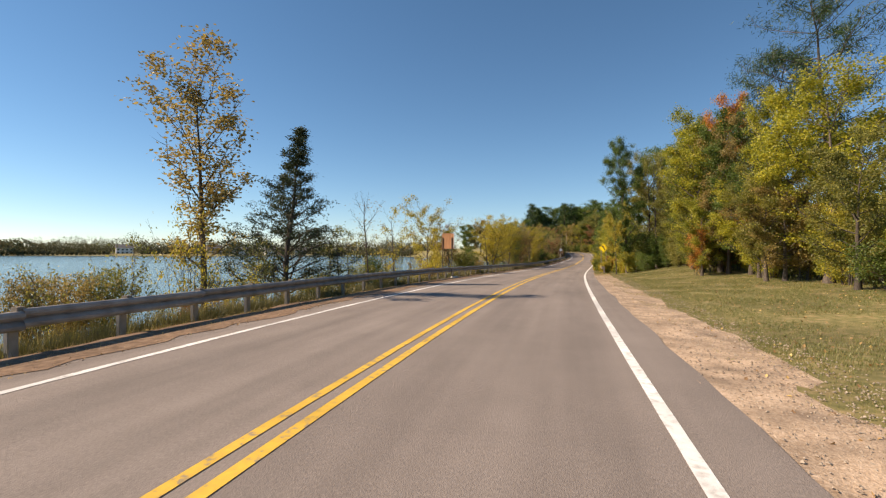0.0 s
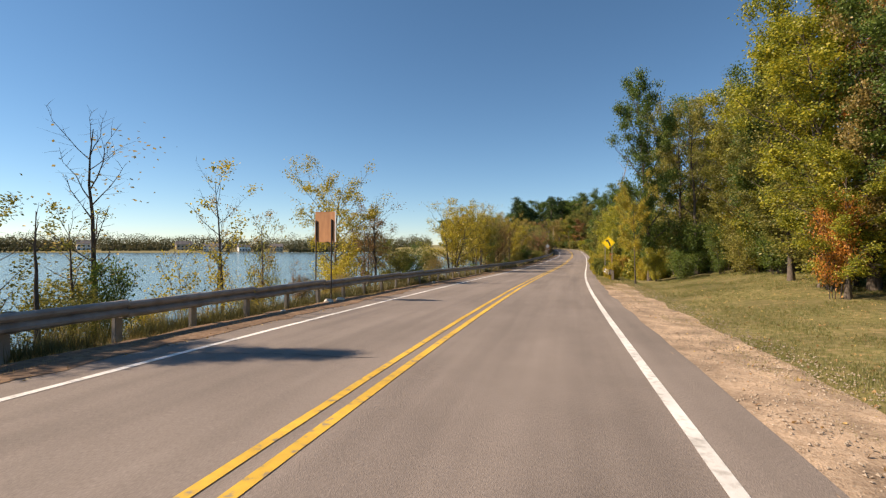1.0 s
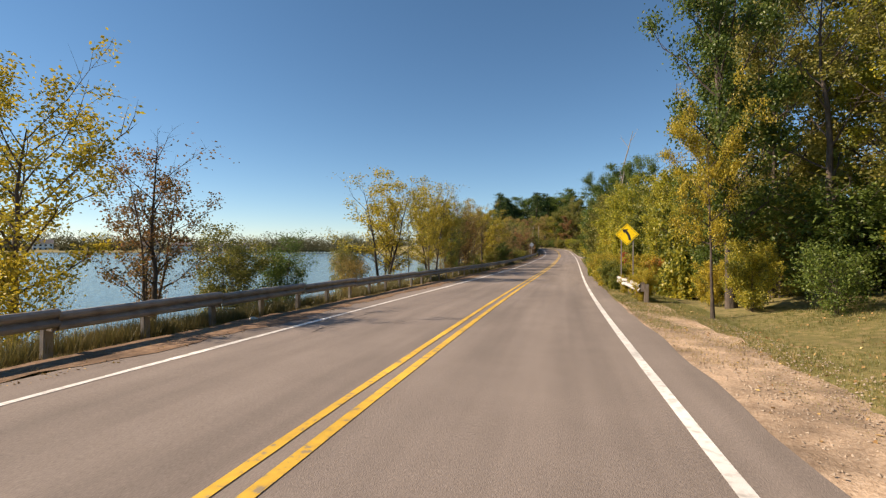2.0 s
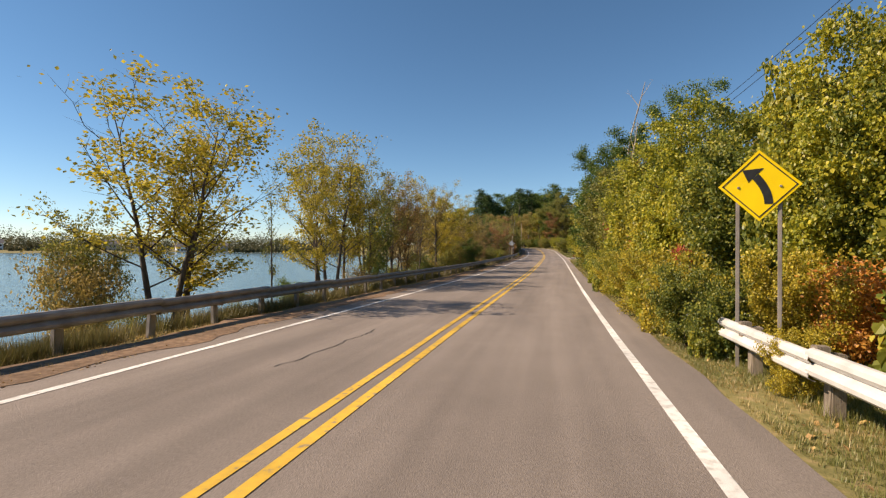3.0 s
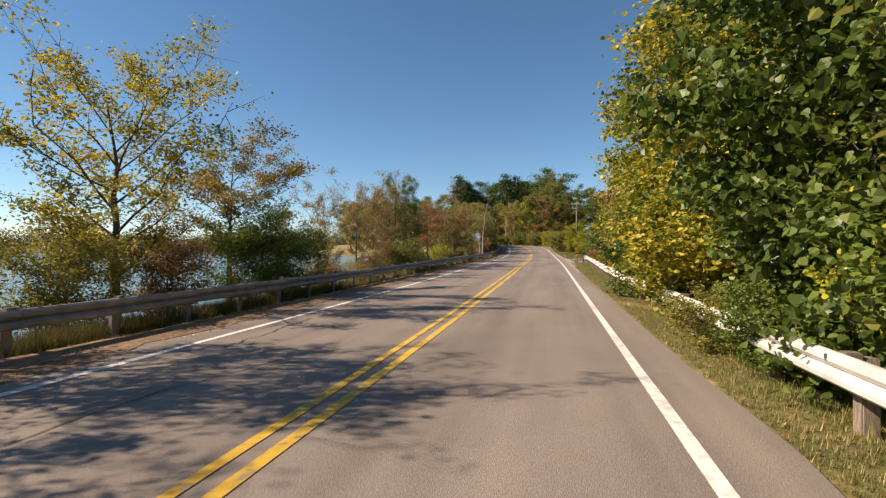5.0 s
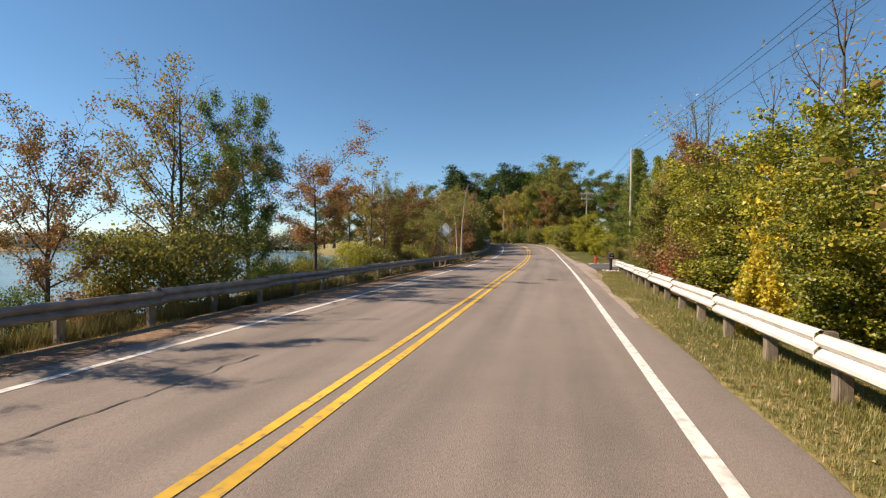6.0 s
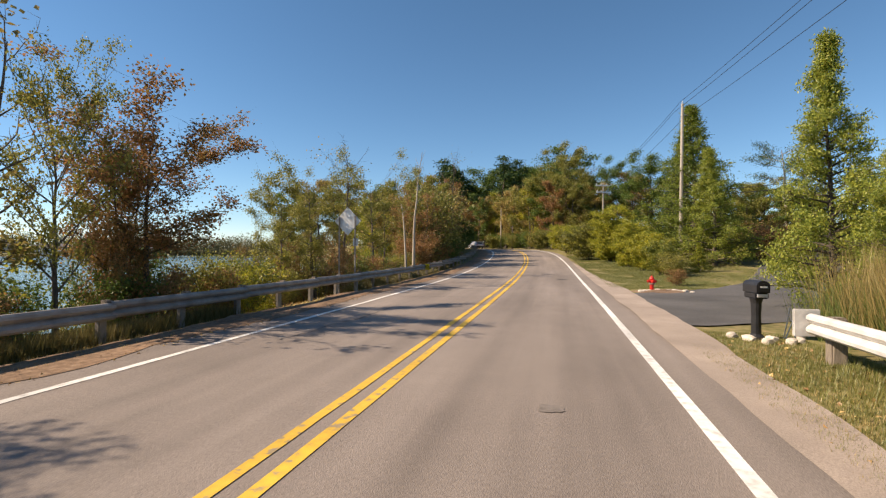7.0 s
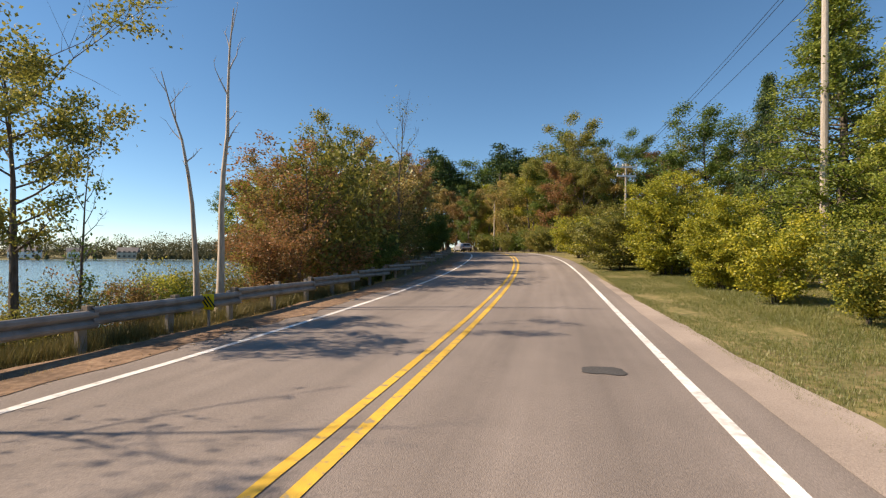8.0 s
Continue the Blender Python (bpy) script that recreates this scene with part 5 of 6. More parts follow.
# vine-hung thickets that come down to the guardrail
for row in (("vine_wall", 70.1, 7.0, 7.5, "lime", 0.05, 1.06), ("vine_wall", 77.4, 6.8, 7.4, "lime", 0.05, 1.32), ("vine_wall", 90.5, 6.8, 8.5, "olive", 0.05, 1.33),
            ("vine_wall", 65.6, 7.4, 6.3, "mixed", 0.05, 1.08), ("grape_wall", 66.5, 6.8, 5.3, "mixed", 0.05, 0.65), ("grape_wall", 63.1, 7.4, 6.1, "mixed", 0.05, 0.61),
            ("vine_wall", 61.9, 7.6, 6.6, "lime", 0.05, 0.84), ("vine_wall", 61.4, 8.0, 6.8, "mixed", 0.05, 0.8), ("grape_wall", 77.7, 6.4, 6.5, "lime", 0.05, 0.89),
            ("vine_wall", 85.9, 7.0, 7.4, "lime", 0.05, 1.0), ("thicket", 77.2, 6.6, 7.3, "russet", 0.05, 0.5), ("grape_wall", 71.8, 6.2, 4.8, "mixed", 0.05, 0.94),
            ("vine_wall", 71.8, 6.8, 5.6, "lime", 0.05, 1.12), ("full", 75.3, 8.4, 10.4, "green", 0.05, 0.84), ("grape_wall", 68.3, 6.2, 4.6, "lime", 0.05, 0.88),
            ("grape_heap", 68.7, 5.6, 2.1, "lime", 0.05, 0.87), ("grape_heap", 72.5, 5.7, 1.9, "yellow"), ("bush", 73.5, 5.9, 3.1, "red", 0.05, 0.5), ("bush", 66.6, 5.8, 2.2, "red", 0.05, 0.51),
            ("grape_heap", 66.2, 5.4, 1.3, "yellow", 0.05, 1.3), ("grape_wall", 77.4, 5.9, 5.4, "lime", 0.05, 0.87), ("grape_wall", 80.7, 6.5, 5.7, "mixed", 0.05, 0.85),
            ("vine_wall", 86.2, 6.9, 7.9, "olive", 0.05, 1.0), ("vine_wall", 94.1, 6.4, 10.1, "green", 0.05, 1.08), ("snag", 94.5, 7.4, 16.5, "gold"), ("snag", 87.9, 7.2, 12.2, "gold"),
            ("grape_wall", 76.1, 5.9, 5.1, "mixed", 0.05, 0.77), ("sumac", 74.4, 5.1, 1.8, "green", 0.05, 1.39), ("grape_heap", 81.1, 5.6, 2.5, "mixed", 0.05, 0.92),
            ("grape_heap", 76.9, 5.4, 1.5, "lime", 0.05, 1.07), ("vine_heap", 86.4, 6.9, 2.8, "lime"), ("vine_heap", 92.6, 5.9, 2.6, "lime"), ("vine_wall", 104, 6.6, 9.0, "lime", 0.05, 1.24),
            ("vine_wall", 111, 6.8, 6.2, "gold", 0.05, 1.5), ("full", 106, 8.2, 12.1, "green"), ("full", 100.8, 7.6, 12.8, "green", 0.05, 1.08), ("vine_wall", 99.4, 6.4, 7.9, "mixed", 0.05, 1.45),
            ("vine_wall", 91.8, 6.4, 6.7, "green", 0.05, 1.18), ("full_tall", 94.4, 8.0, 12.6, "green", 0.05, 1.37), ("vine_wall", 88.4, 6.7, 5.0, "lime", 0.05, 1.0), ("full", 89.9, 7.6, 9.2, "green"),
            ("vine_wall", 86.2, 6.4, 4.0, "mixed", 0.05, 0.9), ("sumac", 83.2, 5.7, 3.0, "gold", 0.05, 0.8), ("sumac", 83.4, 6.3, 4.3, "red", 0.05, 0.6), ("sumac", 86.4, 6.0, 2.6, "lime", 0.05, 1.0),
            ("sumac", 84.0, 5.7, 2.2, "lime", 0.05, 1.2), ("vine_heap", 91.4, 6.6, 2.6, "lime"), ("vine_heap", 104.6, 5.8, 3.1, "green", 0.05, 1.33),
            ("grape_heap", 59.6, 4.75, 1.1, "mixed", 0.05, 0.8), ("vine_heap", 57.3, 4.9, 0.9, "yellow", 0.05, 0.7), ("vine_heap", 53.2, 5.0, 1.25, "yellow", 0.05, 0.75), ("vine_heap", 55.0, 5.3, 1.3, "mixed", 0.05, 0.7), ("grape_heap", 73.9, 4.75, 1.6, "mixed"), ("grape_heap", 75.4, 4.75, 1.5, "lime"), ("grape_heap", 79.2, 4.75, 1.6, "lime"), ("vine_heap", 96.4, 5.05, 1.2, "olive", 0.05, 1.5), ("vine_heap", 94.9, 5.1, 1.3, "green", 0.05, 1.32),):
    plant(*row)
for i in range(15):  # vines that have climbed over the rail
    s = 60.5 + i * 1.45
    if i in (4, 5):
        continue
    plant(turn_rng.choice(["vine_heap", "grape_heap", "vine_heap"]), s, 4.66 + turn_rng.uniform(-0.15, 0.15), turn_rng.uniform(1.35, 2.0), turn_rng.choice(["lime", "mixed", "mixed", "yellow", "lime"]), wide=0.9)
for i in range(26):  # understorey behind the vines
    s = 58 + i * 2.1
    plant(turn_rng.choice(["bush_wide", "vine_heap", "bush"]), s, 8.6 + turn_rng.uniform(-0.5, 1.8), turn_rng.uniform(3.0, 4.6), turn_rng.choice(["green", "olive", "mixed", "green"]), wide=1.2)
# lighter scrub, then the conifers and bushes round the driveway
for row in (("vine_wall", 131.6, 8.0, 5.8, "mixed", 0.05, 0.9), ("bare", 130.6, 8.4, 9.0, "gold", 0.05, 1.0), ("vine_wall", 129.6, 7.8, 6.6, "russet", 0.05, 0.9),
            ("vine_wall", 127.0, 7.6, 4.7, "mixed", 0.05, 1.15), ("bare", 123.0, 8.2, 7.5, "gold", 0.05, 1.1), ("bare", 119.4, 7.8, 7.0, "gold", 0.05, 1.1),
            ("bare", 118.0, 7.4, 7.1, "gold", 0.05, 1.38), ("vine_wall", 121.3, 7.0, 4.7, "mixed", 0.05, 1.48), ("grape_wall", 118.3, 6.6, 3.3, "yellow"),
            ("vine_wall", 118.0, 7.2, 4.8, "lime", 0.05, 1.28), ("bush", 126.8, 6.6, 1.7, "red", 0.05, 1.25), ("bush", 131.8, 7.2, 2.6, "lime", 0.05, 1.0),
            ("vine_heap", 122.2, 6.9, 2.1, "lime", 0.05, 1.11), ("airy_multi", 124.8, 8.2, 4.8, "gold", 0.05, 1.0), ("vine_wall", 115.9, 6.6, 3.6, "mixed", 0.05, 1.32),
            ("bush_wide", 124.8, 6.8, 2.5, "russet", 0.05, 1.19), ("thicket", 131.6, 7.8, 5.6, "lime", 0.05, 0.8),
            ("bare", 132.0, 8.8, 7.6, "gold", 0.05, 1.0), ("bare", 131.4, 8.4, 8.5, "gold", 0.05, 1.0), ("bare", 129.8, 8.0, 8.7, "gold", 0.05, 1.1),
            ("vine_wall", 128.6, 7.4, 5.4, "lime", 0.05, 1.0), ("grape_wall", 130.2, 7.0, 2.9, "lime", 0.05, 1.1), ("airy_multi", 131.0, 8.6, 6.6, "olive", 0.05, 1.0),
            ("vine_heap", 132.0, 7.4, 2.2, "mixed", 0.05, 0.9), ("bush", 132.6, 7.0, 1.6, "red", 0.05, 0.7), ("vine_wall", 128.3, 6.8, 4.5, "olive", 0.05, 1.2),
            ("bush_wide", 127.9, 6.6, 2.2, "russet", 0.05, 1.12), ("sumac", 127.0, 6.8, 3.3, "russet", 0.05, 0.77), ("thicket", 129.4, 7.6, 4.7, "russet", 0.05, 0.7), ("thicket", 134.5, 8.5, 6.7, "lime", 0.05, 0.8), ("vine_wall", 133.2, 8.2, 6.2, "mixed", 0.05, 0.75), ("bare", 135.2, 8.9, 9.0, "gold", 0.05, 1.0),
            ("bush_wide", 133.0, 7.6, 1.8, "gold", 0.05, 0.7), ("thuja", 144.0, 9.6, 7.8, "thuja", 0.05, 0.91),
            ("thuja", 141.0, 9.4, 4.4, "thuja", 0.05, 1.0), ("spire", 169.8, 13.2, 13.0, "thuja", 0.05, 1.5), ("thuja", 166.5, 13.6, 8.8, "thuja", 0.05, 1.17),
            ("thuja", 160.7, 10.8, 1.9, "lime", 0.05, 1.5), ("thuja", 181.1, 15.5, 12.1, "pine", 0.05, 0.86), ("lone_pine", 177.5, 24, 10.9, "pine", 0.05, 1.44),
            ("vine_wall", 173.2, 7.4, 5.2, "lime", 0.05, 1.5), ("vine_wall", 167.2, 7.8, 3.7, "lime", 0.05, 1.5), ("vine_heap", 180.7, 7.2, 3.4, "lime", 0.05, 1.45),
            ("vine_heap", 163.5, 8.0, 2.6, "lime", 0.05, 1.2), ("vine_heap", 160.1, 8.4, 2.2, "mixed", 0.05, 1.1), ("bush_wide", 158.2, 8.8, 1.5, "olive", 0.05, 1.3), ("bush", 151.2, 7.2, 0.85, "russet", 0.05, 1.5),
            ("bush", 157.7, 8.8, 1.0, "olive", 0.05, 1.5), ("full", 189.5, 16, 12.0, "green", 0.05, 1.5), ("full", 209.0, 18.5, 15.0, "green", 0.05, 1.2),
            ("full_wide", 190.2, 18, 10.9, "olive", 0.05, 1.45), ("full", 209.5, 12.5, 12.9, "olive", 0.05, 1.2), ("full", 213.8, 14, 18.4, "olive", 0.05, 1.19),
            ("full", 215.6, 12, 13.2, "green", 0.05, 1.5), ("full", 185.4, 26, 8.0, "olive", 0.05, 1.5), ("full_wide", 181.7, 26, 6.0, "gold", 0.05, 1.5),
            ("bush_wide", 175.3, 21, 1.6, "russet", 0.05, 1.5), ("bush_wide", 173.8, 18.5, 1.3, "gold", 0.05, 1.5), ("full_wide", 175.7, 24, 6.2, "olive", 0.05, 1.5),):
    plant(*row)
for i in range(16):  # brush behind the scrub
    s = 112 + i * 1.5
    plant(turn_rng.choice(["bush_wide", "bush", "vine_heap"]), s, 9.4 + turn_rng.uniform(-0.6, 1.6), turn_rng.uniform(2.6, 4.2), turn_rng.choice(["olive", "gold", "russet", "olive", "green"]), wide=1.2)
for i in range(15):  # second row of the wood, deeper in
    plant(rng.choice(["far_round", "far_round", "far_tall"]), 3.2 + i * 7.3, rng.uniform(21, 28) - 8 * float(step(5.8, 8, i)), rng.uniform(8.5, 11), rng.choice(["olive", "green", "lime", "gold", "green"]))
for i in range(40):  # the wooded rise that closes the view ahead
    s = 172 + i * 2.0 + rng.uniform(-1.5, 1.5)
    side = 1 if i % 2 and s > 207 else -1
    plant(rng.choice(["far_round", "far_round", "far_tall"]), s, (rng.uniform(8.5, 15) if side > 0 else rng.uniform(-18, -8.5)), rng.uniform(8.0, 10.5) if side < 0 else rng.uniform(10.0, 13.0), rng.choice(["olive", "olive", "gold", "lime", "gold", "russet", "green"]))
for i in range(30):
    s = 207 + i * 1.7
    plant(rng.choice(["far_tall", "far_round", "far_round"]), s, rng.uniform(9, 34), rng.uniform(10.5, 14), rng.choice(["olive", "gold", "olive", "lime", "russet"]), wide=1.15)
for i in range(22):  # the wood behind the driveway
    s = 156 + i * 2.0
    plant(rng.choice(["far_round", "far_tall"]), s, rng.uniform(24, 34) - 0.15 * (s - 156), rng.uniform(5.5, 7.8), rng.choice(["olive", "green", "gold", "olive", "green"]), wide=1.3)
    plant("bush_wide", s, rng.uniform(21, 27) - 0.12 * (s - 156), rng.uniform(2.4, 3.6), rng.choice(["olive", "russet", "green"]), wide=1.3)
for i in range(24):  # bushes that close the gaps under them
    plant(rng.choice(["bush_wide", "vine_heap", "bush"]), 172.2 + i * 2.591, rng.uniform(5.5, 9) if i % 3 else rng.uniform(-9, -7.4), rng.uniform(2.6, 4.2), rng.choice(["green", "olive", "gold", "lime"]), wide=1.3)


def plant_far(kind, x, y, height, tint, wide=1.0):
    if np.hypot(*(on_road(np.arange(180, 330, 3.0), 0)[:, :2] - (x, y)).T).min() > 9:
        ob = plant(kind, 0, 30, height, tint, 0, wide)
        ob.location = (x, y, 1.0)


for i in range(30):  # dark ridge at the end of the valley
    plant_far("far_pine" if i % 3 else "far_tall", rng.uniform(-12, 28), rng.uniform(259, 288), rng.uniform(22, 28), "pine" if i % 3 else "green", 1.7)
for i in range(19):
    x = -8.9 - 1.7 * i + rng.uniform(-2, 2)
    plant_far(rng.choice(["far_round", "far_round", "far_tall"]), x, 240 - 0.18 * i + rng.uniform(-12, 12), rng.uniform(13, 17), rng.choice(["green", "olive", "gold", "green"]), 1.3)


# ---- the far shore ----
HOUSE_BEARINGS = (38.4, 35.7, 32.7, 29.4, 46.5)


def far_woods():
    g = np.random.default_rng(5)
    P, sizes = [], []
    for a in np.arange(12.5, 150, 0.35):
        for row in range(-2, 3):
            if row < 1 and min(abs(a - b) for b in HOUSE_BEARINGS) < 1.3:
                continue
            d = np.interp(a, SHORE_A, SHORE_D) + 3 + row * 13 + g.uniform(0, 10)
            x, y = -d * math.sin(radians(a)), d * math.cos(radians(a))
            h = np.interp(a, [10, 32, 45, 66, 150], [13, 12, 11, 10, 9]) * g.uniform(0.6, 1.15) * (1 + 0.45 * noise.noise((a * 0.45, row * 0.7, 2.0))) * (0.4 if row < 0 else 1.0) + max(row, 0) * 1.5
            k = 240 if a < 54 else 80
            sizes += [0.85 if a < 54 else 1.7] * k
            v = g.normal(size=(k, 3))
            v /= np.linalg.norm(v, axis=1)[:, None]
            v *= g.uniform(0.5, 1, (k, 1))
            P.append(np.stack([x + v[:, 0] * h * 0.36, y + v[:, 1] * h * 0.36, -0.6 - 0.9 * (row < 0) + h * 0.5 + v[:, 2] * h * 0.5], -1))
    P = np.concatenate(P)
    V, F = blades(P, np.array(sizes), g, 0.8, 0.0)
    tagged(new("far_woods", mesh("far_woods", V, F, LEAF["far"])), "distant autumn woods along the far shore", "woods", kind="stuff")


far_woods()


def house(bearing, back, w, d, h, mat, turn):
    r = float(np.interp(bearing, SHORE_A, SHORE_D)) + back
    hs = thing("house", pose(-r * math.sin(radians(bearing)), r * math.cos(radians(bearing)), -0.9, 0, 0, bearing + turn), "white lakeside house with a grey gable roof" if mat is HOUSE_WHITE else "tan lakeside house with a grey gable roof", "house", "houses on the far shore")
    part("wall", box((w, d, h), (0, 0, h / 2), 0.03), mat, hs)
    bm = bmesh.new()
    a = [bm.verts.new(v) for v in ((-w / 2 - 0.4, -d / 2 - 0.4, h), (-w / 2 - 0.4, d / 2 + 0.4, h), (-w / 2 - 0.4, 0, h + d * 0.38), (w / 2 + 0.4, -d / 2 - 0.4, h), (w / 2 + 0.4, d / 2 + 0.4, h), (w / 2 + 0.4, 0, h + d * 0.38))]
    for f in ((0, 1, 2), (5, 4, 3), (0, 2, 5, 3), (1, 4, 5, 2), (0, 3, 4, 1)):
        bm.faces.new([a[i] for i in f])
    part("roof", bm, ROOF, hs)
    for fl in range(2 if h > 4 else 1):
        for x in np.linspace(-w / 2 + 1.4, w / 2 - 1.4, 4):
            win = part("window", box((1.3, 0.1, 1.3), (x, -d / 2 - 0.02, 1.5 + 2.7 * fl), 0.03), GLASS_DARK, hs)
            part("sill", box((1.6, 0.2, 0.12), (x, -d / 2 - 0.1, 0.8 + 2.7 * fl), 0.02), HOUSE_WHITE, win)


house(38.4, 7, 12, 8, 6.0, HOUSE_TAN, 10)
house(35.7, 3, 14, 8, 4.2, HOUSE_WHITE, -8)
house(32.7, 4, 10, 7, 4.0, HOUSE_WHITE, 15)
house(29.4, 4, 11, 8, 4.2, HOUSE_TAN, 0)
house(46.5, 8, 12, 8, 5.6, HOUSE_WHITE, 5)


# ---- the car far ahead ----
def distant_car(s, l):
    car = thing("car", along(s, l, 0.02), "small silver car driving away down the lane", "car")
    prof = [(-2.1, 0.35), (-2.15, 0.75), (-2.0, 0.95), (-1.75, 1.38), (-0.6, 1.46), (0.3, 1.38), (1.0, 0.95), (1.95, 0.8), (2.1, 0.6), (2.08, 0.35)]
    bm = bmesh.new()
    L = [bm.verts.new((-0.86 if z < 1 else -0.68, y, z)) for y, z in prof]
    R = [bm.verts.new((0.86 if z < 1 else 0.68, y, z)) for y, z in prof]
    for i in range(len(prof)):
        j = (i + 1) % len(prof)
        bm.faces.new((L[i], L[j], R[j], R[i]))
    bm.faces.new(list(reversed(L))), bm.faces.new(R)
    part("body", bm, CAR_SILVER, car)
    part("rear_window", box((1.15, 0.02, 0.36), (0, 0, 0), 0.02, pose(0, 0, 0, -30, 0, 0)), GLASS_DARK, car).location = (0, -1.92, 1.17)
    for x in (-0.66, 0.66):
        part("tail_lamp", box((0.28, 0.04, 0.16), (x, -2.14, 0.8), 0.02), LAMP_RED, car)
        for y in (-1.35, 1.3):
            wheel = part("wheel", lathe([(0.2, -0.1), (0.3, -0.1), (0.32, -0.07), (0.32, 0.07), (0.3, 0.1), (0.2, 0.1)], 18), RUBBER, car)
            wheel.matrix_local = pose(x * 1.18, y, 0.32, 0, 90, 0)
            part("rim", lathe([(0.08, -0.105), (0.2, -0.09), (0.2, 0.09), (0.08, 0.105)], 14), ALU, wheel)
    part("bumper", box((1.66, 0.12, 0.22), (0, -2.15, 0.46), 0.04), PLASTIC, car)


distant_car(228, 1.6)


# ---- small things underfoot ----
FAR_S, FAR_L = np.array(DRIVE_FAR).T
NEAR_S, NEAR_L = np.array(DRIVE_NEAR).T


def grass(name, count, area, height, mat, label, seed, thin=1.0):
    """Tufts of bent blades scattered over (s0, s1, l0, l1)."""
    g = np.random.default_rng(seed)
    s, l = g.uniform(area[0], area[1], count), g.uniform(area[2], area[3], count)
    keep = np.array([noise.noise((a * 0.5, b * 0.9, seed)) > -0.5 + 0.35 * g.random() for a, b in zip(s, l)])
    keep &= ~((s < np.interp(l, FAR_L, FAR_S) + 0.15) & (s > np.interp(l, NEAR_L, NEAR_S) - 0.15)) & ~(np.hypot((s - 148.6) * 1.4, l - 6.1) < 1.5)
    s, l = s[keep], l[keep]
    base = on_road(s, l, lumps(s, l) - 0.01)
    V = []
    for b in range(6):
        h = (height * g.uniform(0.35, 1.2, len(s)))[:, None]
        a = g.uniform(0, 2 * np.pi, len(s))
        d = np.stack([np.cos(a), np.sin(a), np.zeros(len(s))], -1)
        e = np.stack([-np.sin(a), np.cos(a), np.zeros(len(s))], -1)
        root = base + d * g.uniform(0, 0.05, (len(s), 1))
        w = 0.0035 * thin + 0.012 * h * thin
        tip = root + d * h * g.uniform(0.15, 0.6, (len(s), 1)) + np.array([0, 0, 1]) * h
        V.append(np.stack([root - e * w, root + e * w, tip], 1))
    V = np.concatenate(V).reshape(-1, 3)
    tagged(new(name, mesh(name, V, np.arange(len(V)).reshape(-1, 3), mat)), label, name.replace("_", " "), kind="stuff")


grass("grass", 13000, (0, 50, 4.7, 6.0), 0.045, GRASS, "thin grass creeping over the gravel", 14, 0.8)
grass("grass", 92000, (0, 49, 5.45, 15), 0.065, LAWN, "short green lawn grass with dry patches", 1, 0.9)
grass("dry_grass", 13000, (0, 49, 5.2, 15), 0.06, DRY, "dry straw patches in the lawn", 16, 0.8)
grass("grass", 90000, (46, 139, 4.15, 6.4), 0.065, LAWN, "rough green verge grass along the guardrail", 2)
grass("dry_grass", 15000, (42, 139, 4.1, 6.0), 0.08, DRY, "dry yellowed verge grass", 3)
grass("grass", 70000, (147, 183, 4.3, 9.2), 0.07, LAWN, "green roadside grass beyond the driveway", 4, 0.8)
grass("grass", 30000, (150, 172, 8.5, 14.5), 0.075, LAWN, "green grass around the pole foot", 15, 0.8)
grass("weeds", 9000, (153, 172, 6.6, 8.6), 0.13, LAWN, "green weeds between the verge and the bushes", 9, 0.8)
grass("weeds", 52000, (36, 168, -7.0, -5.98), 0.36, WEED, "dense olive weeds behind the lake-side guardrail", 12, 0.9)
grass("weeds", 10000, (54, 136, 4.8, 6.2), 0.17, GRASS, "tall green weeds around the rail posts", 13, 0.7)
grass("weeds", 7000, (-5, 36, -6.9, -5.98), 0.32, WEED, "dense olive weeds behind the lake-side guardrail", 10, 0.8)
grass("dry_grass", 24000, (-5, 164, -6.4, -4.9), 0.11, DRY, "dry weeds under the guardrail", 5)
grass("weeds", 16500, (-5, 162, -11.5, -6.3), 0.5, GRASS, "tall weeds on the lake bank", 6, 0.8)
grass("dry_reeds", 5500, (-5, 162, -10.5, -6.6), 0.8, DRY, "tall dry reeds along the lake bank", 7, 0.5)
grass("dry_reeds", 2600, (133.5, 139.0, 6.9, 9.5), 1.6, DRY, "tall golden reeds beside the driveway", 8, 0.35)
grass("weeds", 2600, (133.5, 139.3, 6.6, 9.8), 1.1, LUSH, "tall green weeds among the reeds", 17, 0.4)


def scatter(name, count, area, size, mat, label, seed, stone):
    g = np.random.default_rng(seed)
    s, l = g.uniform(area[0], area[1], count), area[2] + (area[3] - area[2]) * g.beta(1.3, 1.3, count)
    p = on_road(s, l, lumps(s, l) + 0.022)
    if stone:
        o = np.array([(1, 0, 0), (0, 1, 0), (-1, 0, 0), (0, -1, 0), (0, 0, 0.8), (0, 0, -0.5)])
        r = (size * g.uniform(0.4, 1.3, count))[:, None, None] * (o + g.normal(0, 0.2, (count, 6, 3)))
        V = (p[:, None] + r).reshape(-1, 3)
        f = np.array([(0, 1, 4), (1, 2, 4), (2, 3, 4), (3, 0, 4), (1, 0, 5), (2, 1, 5), (3, 2, 5), (0, 3, 5)])
        F = (np.arange(count)[:, None, None] * 6 + f).reshape(-1, 3)
    else:
        V, F = blades(p, size, g, 0.7, 0.0, 2.5)
    tagged(new(name, mesh(name, V, F, mat)), label, name.replace("_", " "), kind="stuff")


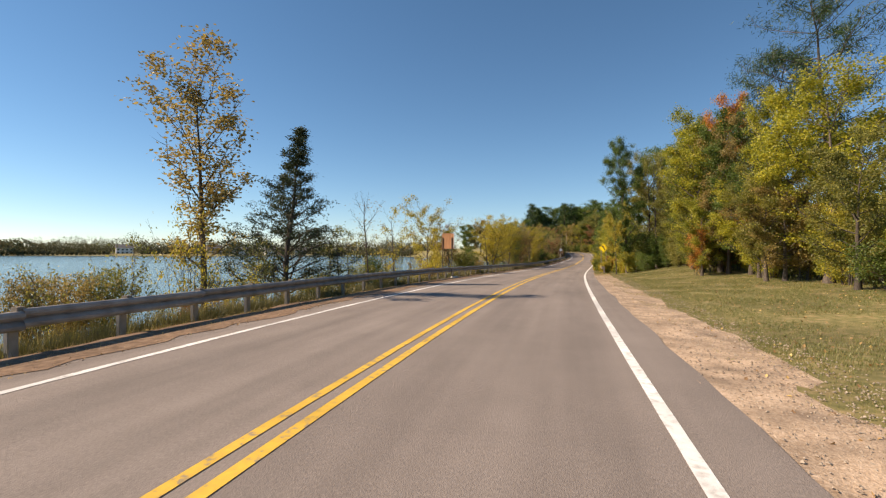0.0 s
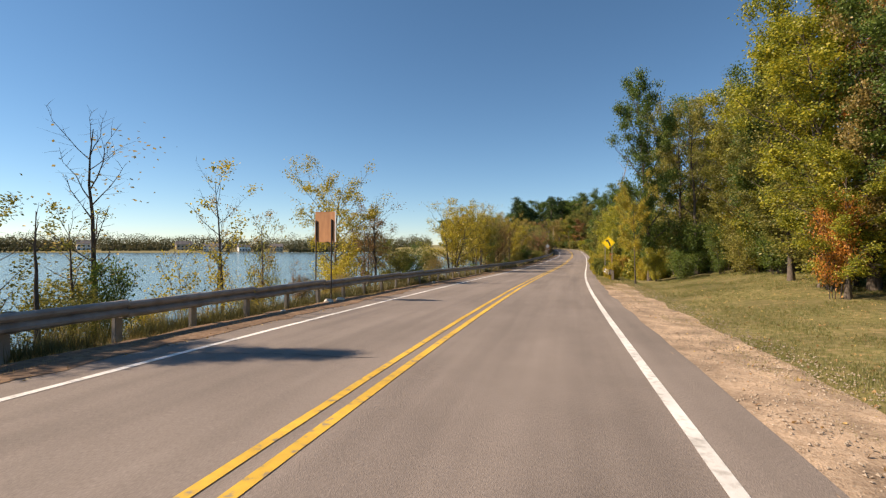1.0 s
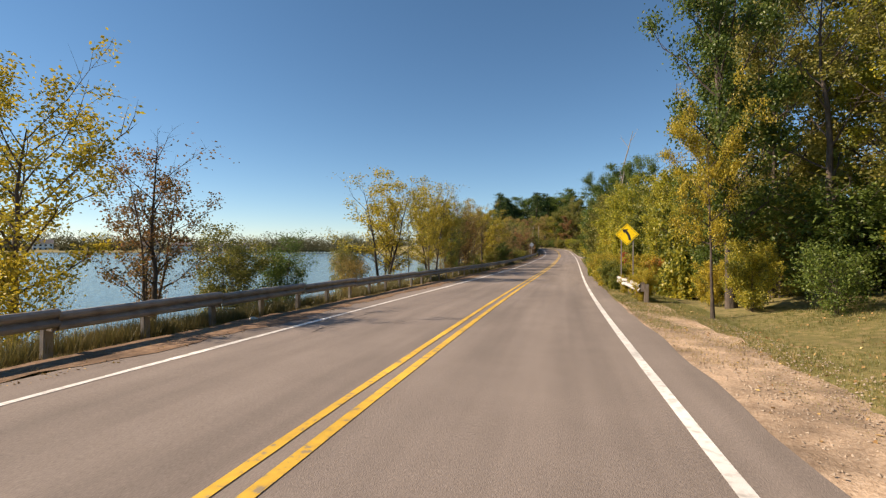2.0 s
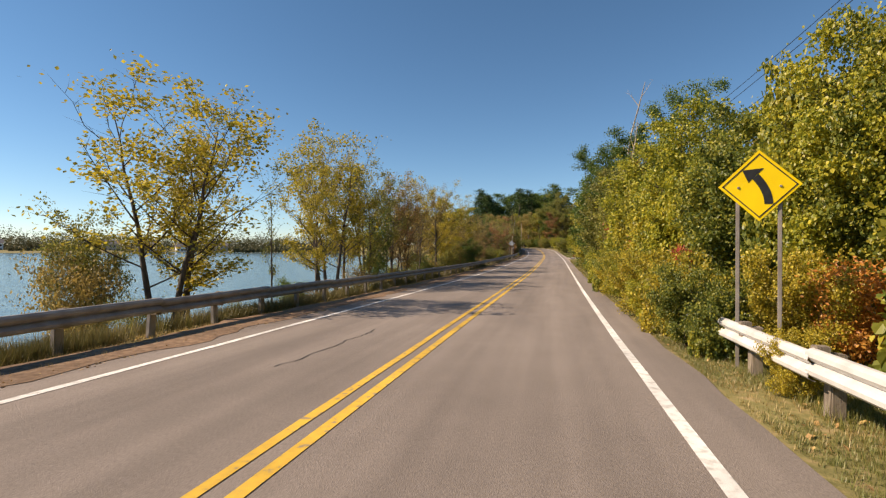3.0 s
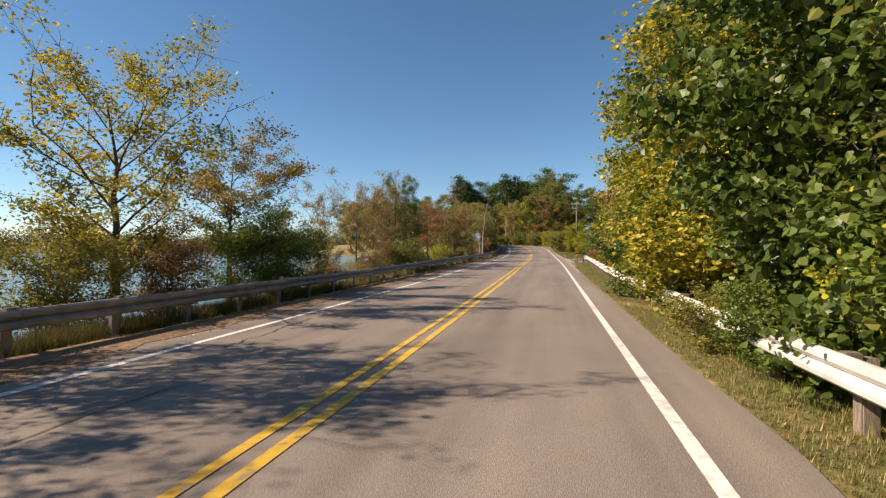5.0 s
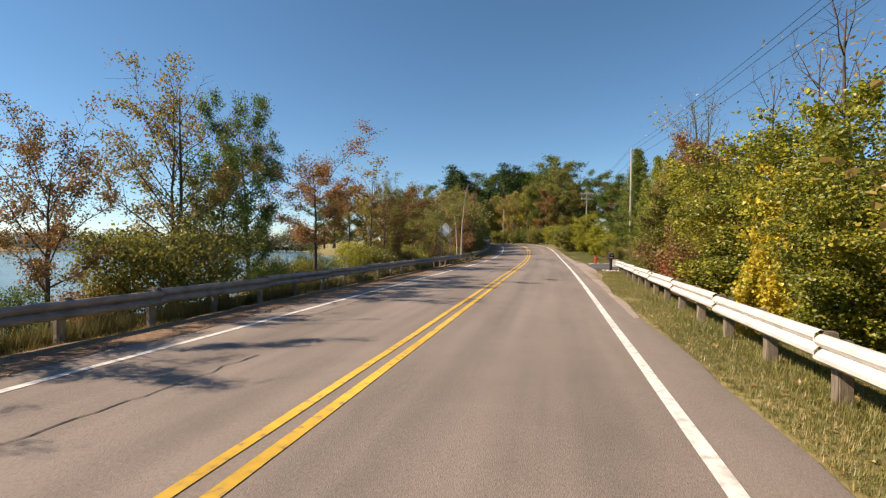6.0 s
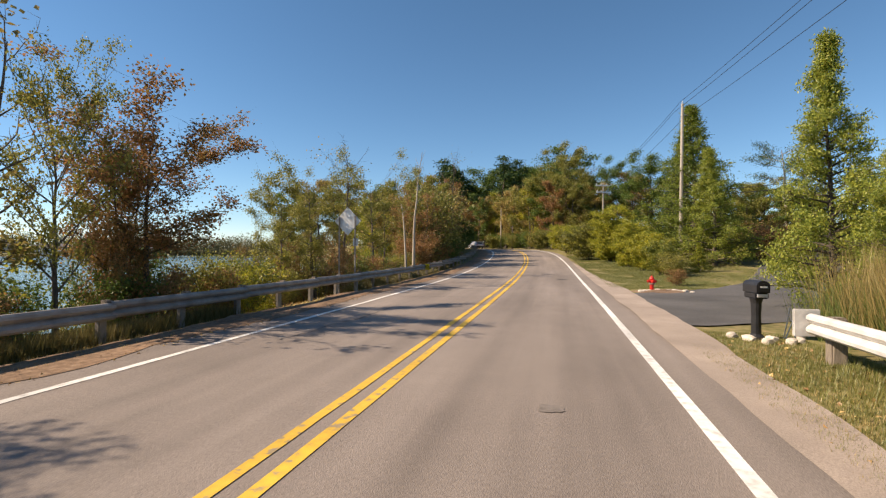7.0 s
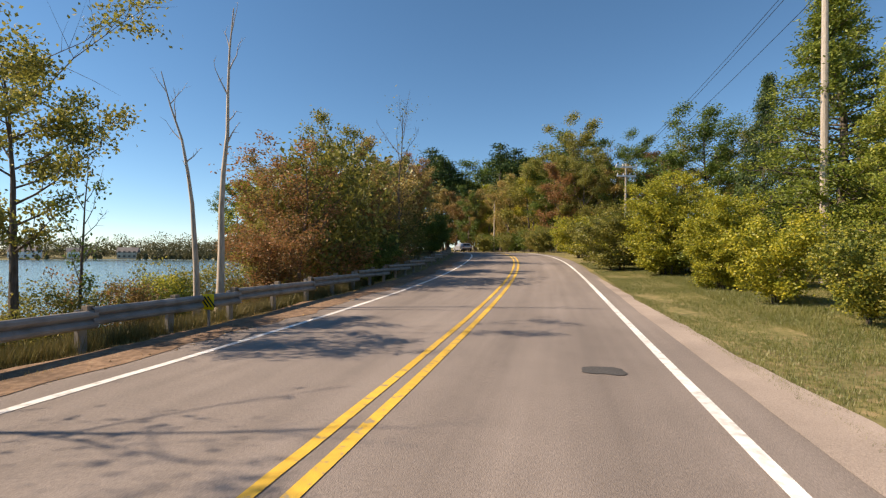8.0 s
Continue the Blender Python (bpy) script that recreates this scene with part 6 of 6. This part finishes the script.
scatter("loose_gravel", 11000, (0, 49, 4.05, 6.2), 0.016, PEBBLE, "loose tan gravel stones", 1, True)
scatter("loose_gravel", 1500, (-2, 164, -5.4, -4.5), 0.018, PEBBLE, "loose stones on the dirt verge", 2, True)
scatter("fallen_leaves", 34000, (0, 168, -6.4, -4.3), 0.06, LITTER, "fallen brown leaves on the verge", 3, False)
scatter("fallen_leaves", 1500, (44, 138, 4.1, 6.6), 0.07, LITTER, "fallen yellow leaves on the grass", 4, False)
scatter("fallen_leaves", 3500, (0, 47, 4.2, 15), 0.06, LITTER, "fallen leaves on the lawn", 5, False)


def patch(s, l, w, d, mat, label):
    g = np.random.default_rng(int(s))
    a = np.linspace(0, 2 * np.pi, 22, endpoint=False)
    r = (np.abs(np.cos(a)) ** 4 + np.abs(np.sin(a)) ** 4) ** -0.25 * (1 + 0.07 * np.sin(3 * a + s) + g.normal(0, 0.05, 22))
    P = on_road(s + d / 2 * np.sin(a) * r, l + w / 2 * np.cos(a) * r, 0.0165)
    tagged(new("asphalt_patch", mesh("asphalt_patch", P, [list(range(22))], mat)), label, "road patch", kind="structure")


patch(133.3, 1.9, 0.24, 0.24, TAR_OLD, "small dark asphalt patch in the lane")
patch(154.7, 2.35, 0.56, 0.42, TAR, "dark tar patch in the lane")


def crack(s0, l0, s1, l1, seed):
    g = np.random.default_rng(seed)
    u = np.linspace(0, 1, 26)
    s, l = s0 + (s1 - s0) * u + np.cumsum(g.normal(0, 0.03, 26)), l0 + (l1 - l0) * u + np.cumsum(g.normal(0, 0.03, 26))
    w = 0.006 + 0.009 * g.random(26)
    P = np.stack([on_road(s - w, l - w, 0.0165), on_road(s + w, l + w, 0.0165)], 1).reshape(-1, 3)
    tagged(new("crack", mesh("crack", P, [(2 * i, 2 * i + 1, 2 * i + 3, 2 * i + 2) for i in range(25)], TAR)), "dark sealed crack across the asphalt", "crack", kind="structure")


for i, (s, l) in enumerate(((82.0, -3.3), (86.2, -3.5), (108, -3.2), (127, -3.4), (144, -3.6), (24, -3.4))):
    crack(s, l, s + 0.5, l + 2.2 + 0.2 * i, i)
crack(82.0, -3.0, 84.6, -2.7, 9)
for i, (s, l, ds) in enumerate(((73, -2.9, 4.5), (78, -1.7, 3.0), (89, -2.4, 5.0), (94.5, -3.1, 3.5), (110, -2.2, 4.0), (117, -3.0, 5.0), (136, -2.8, 5.0), (43, -2.9, 4.0), (57, -1.8, 3.5))):
    crack(s, l, s + ds, l + 0.25 * (-1) ** i, 20 + i)
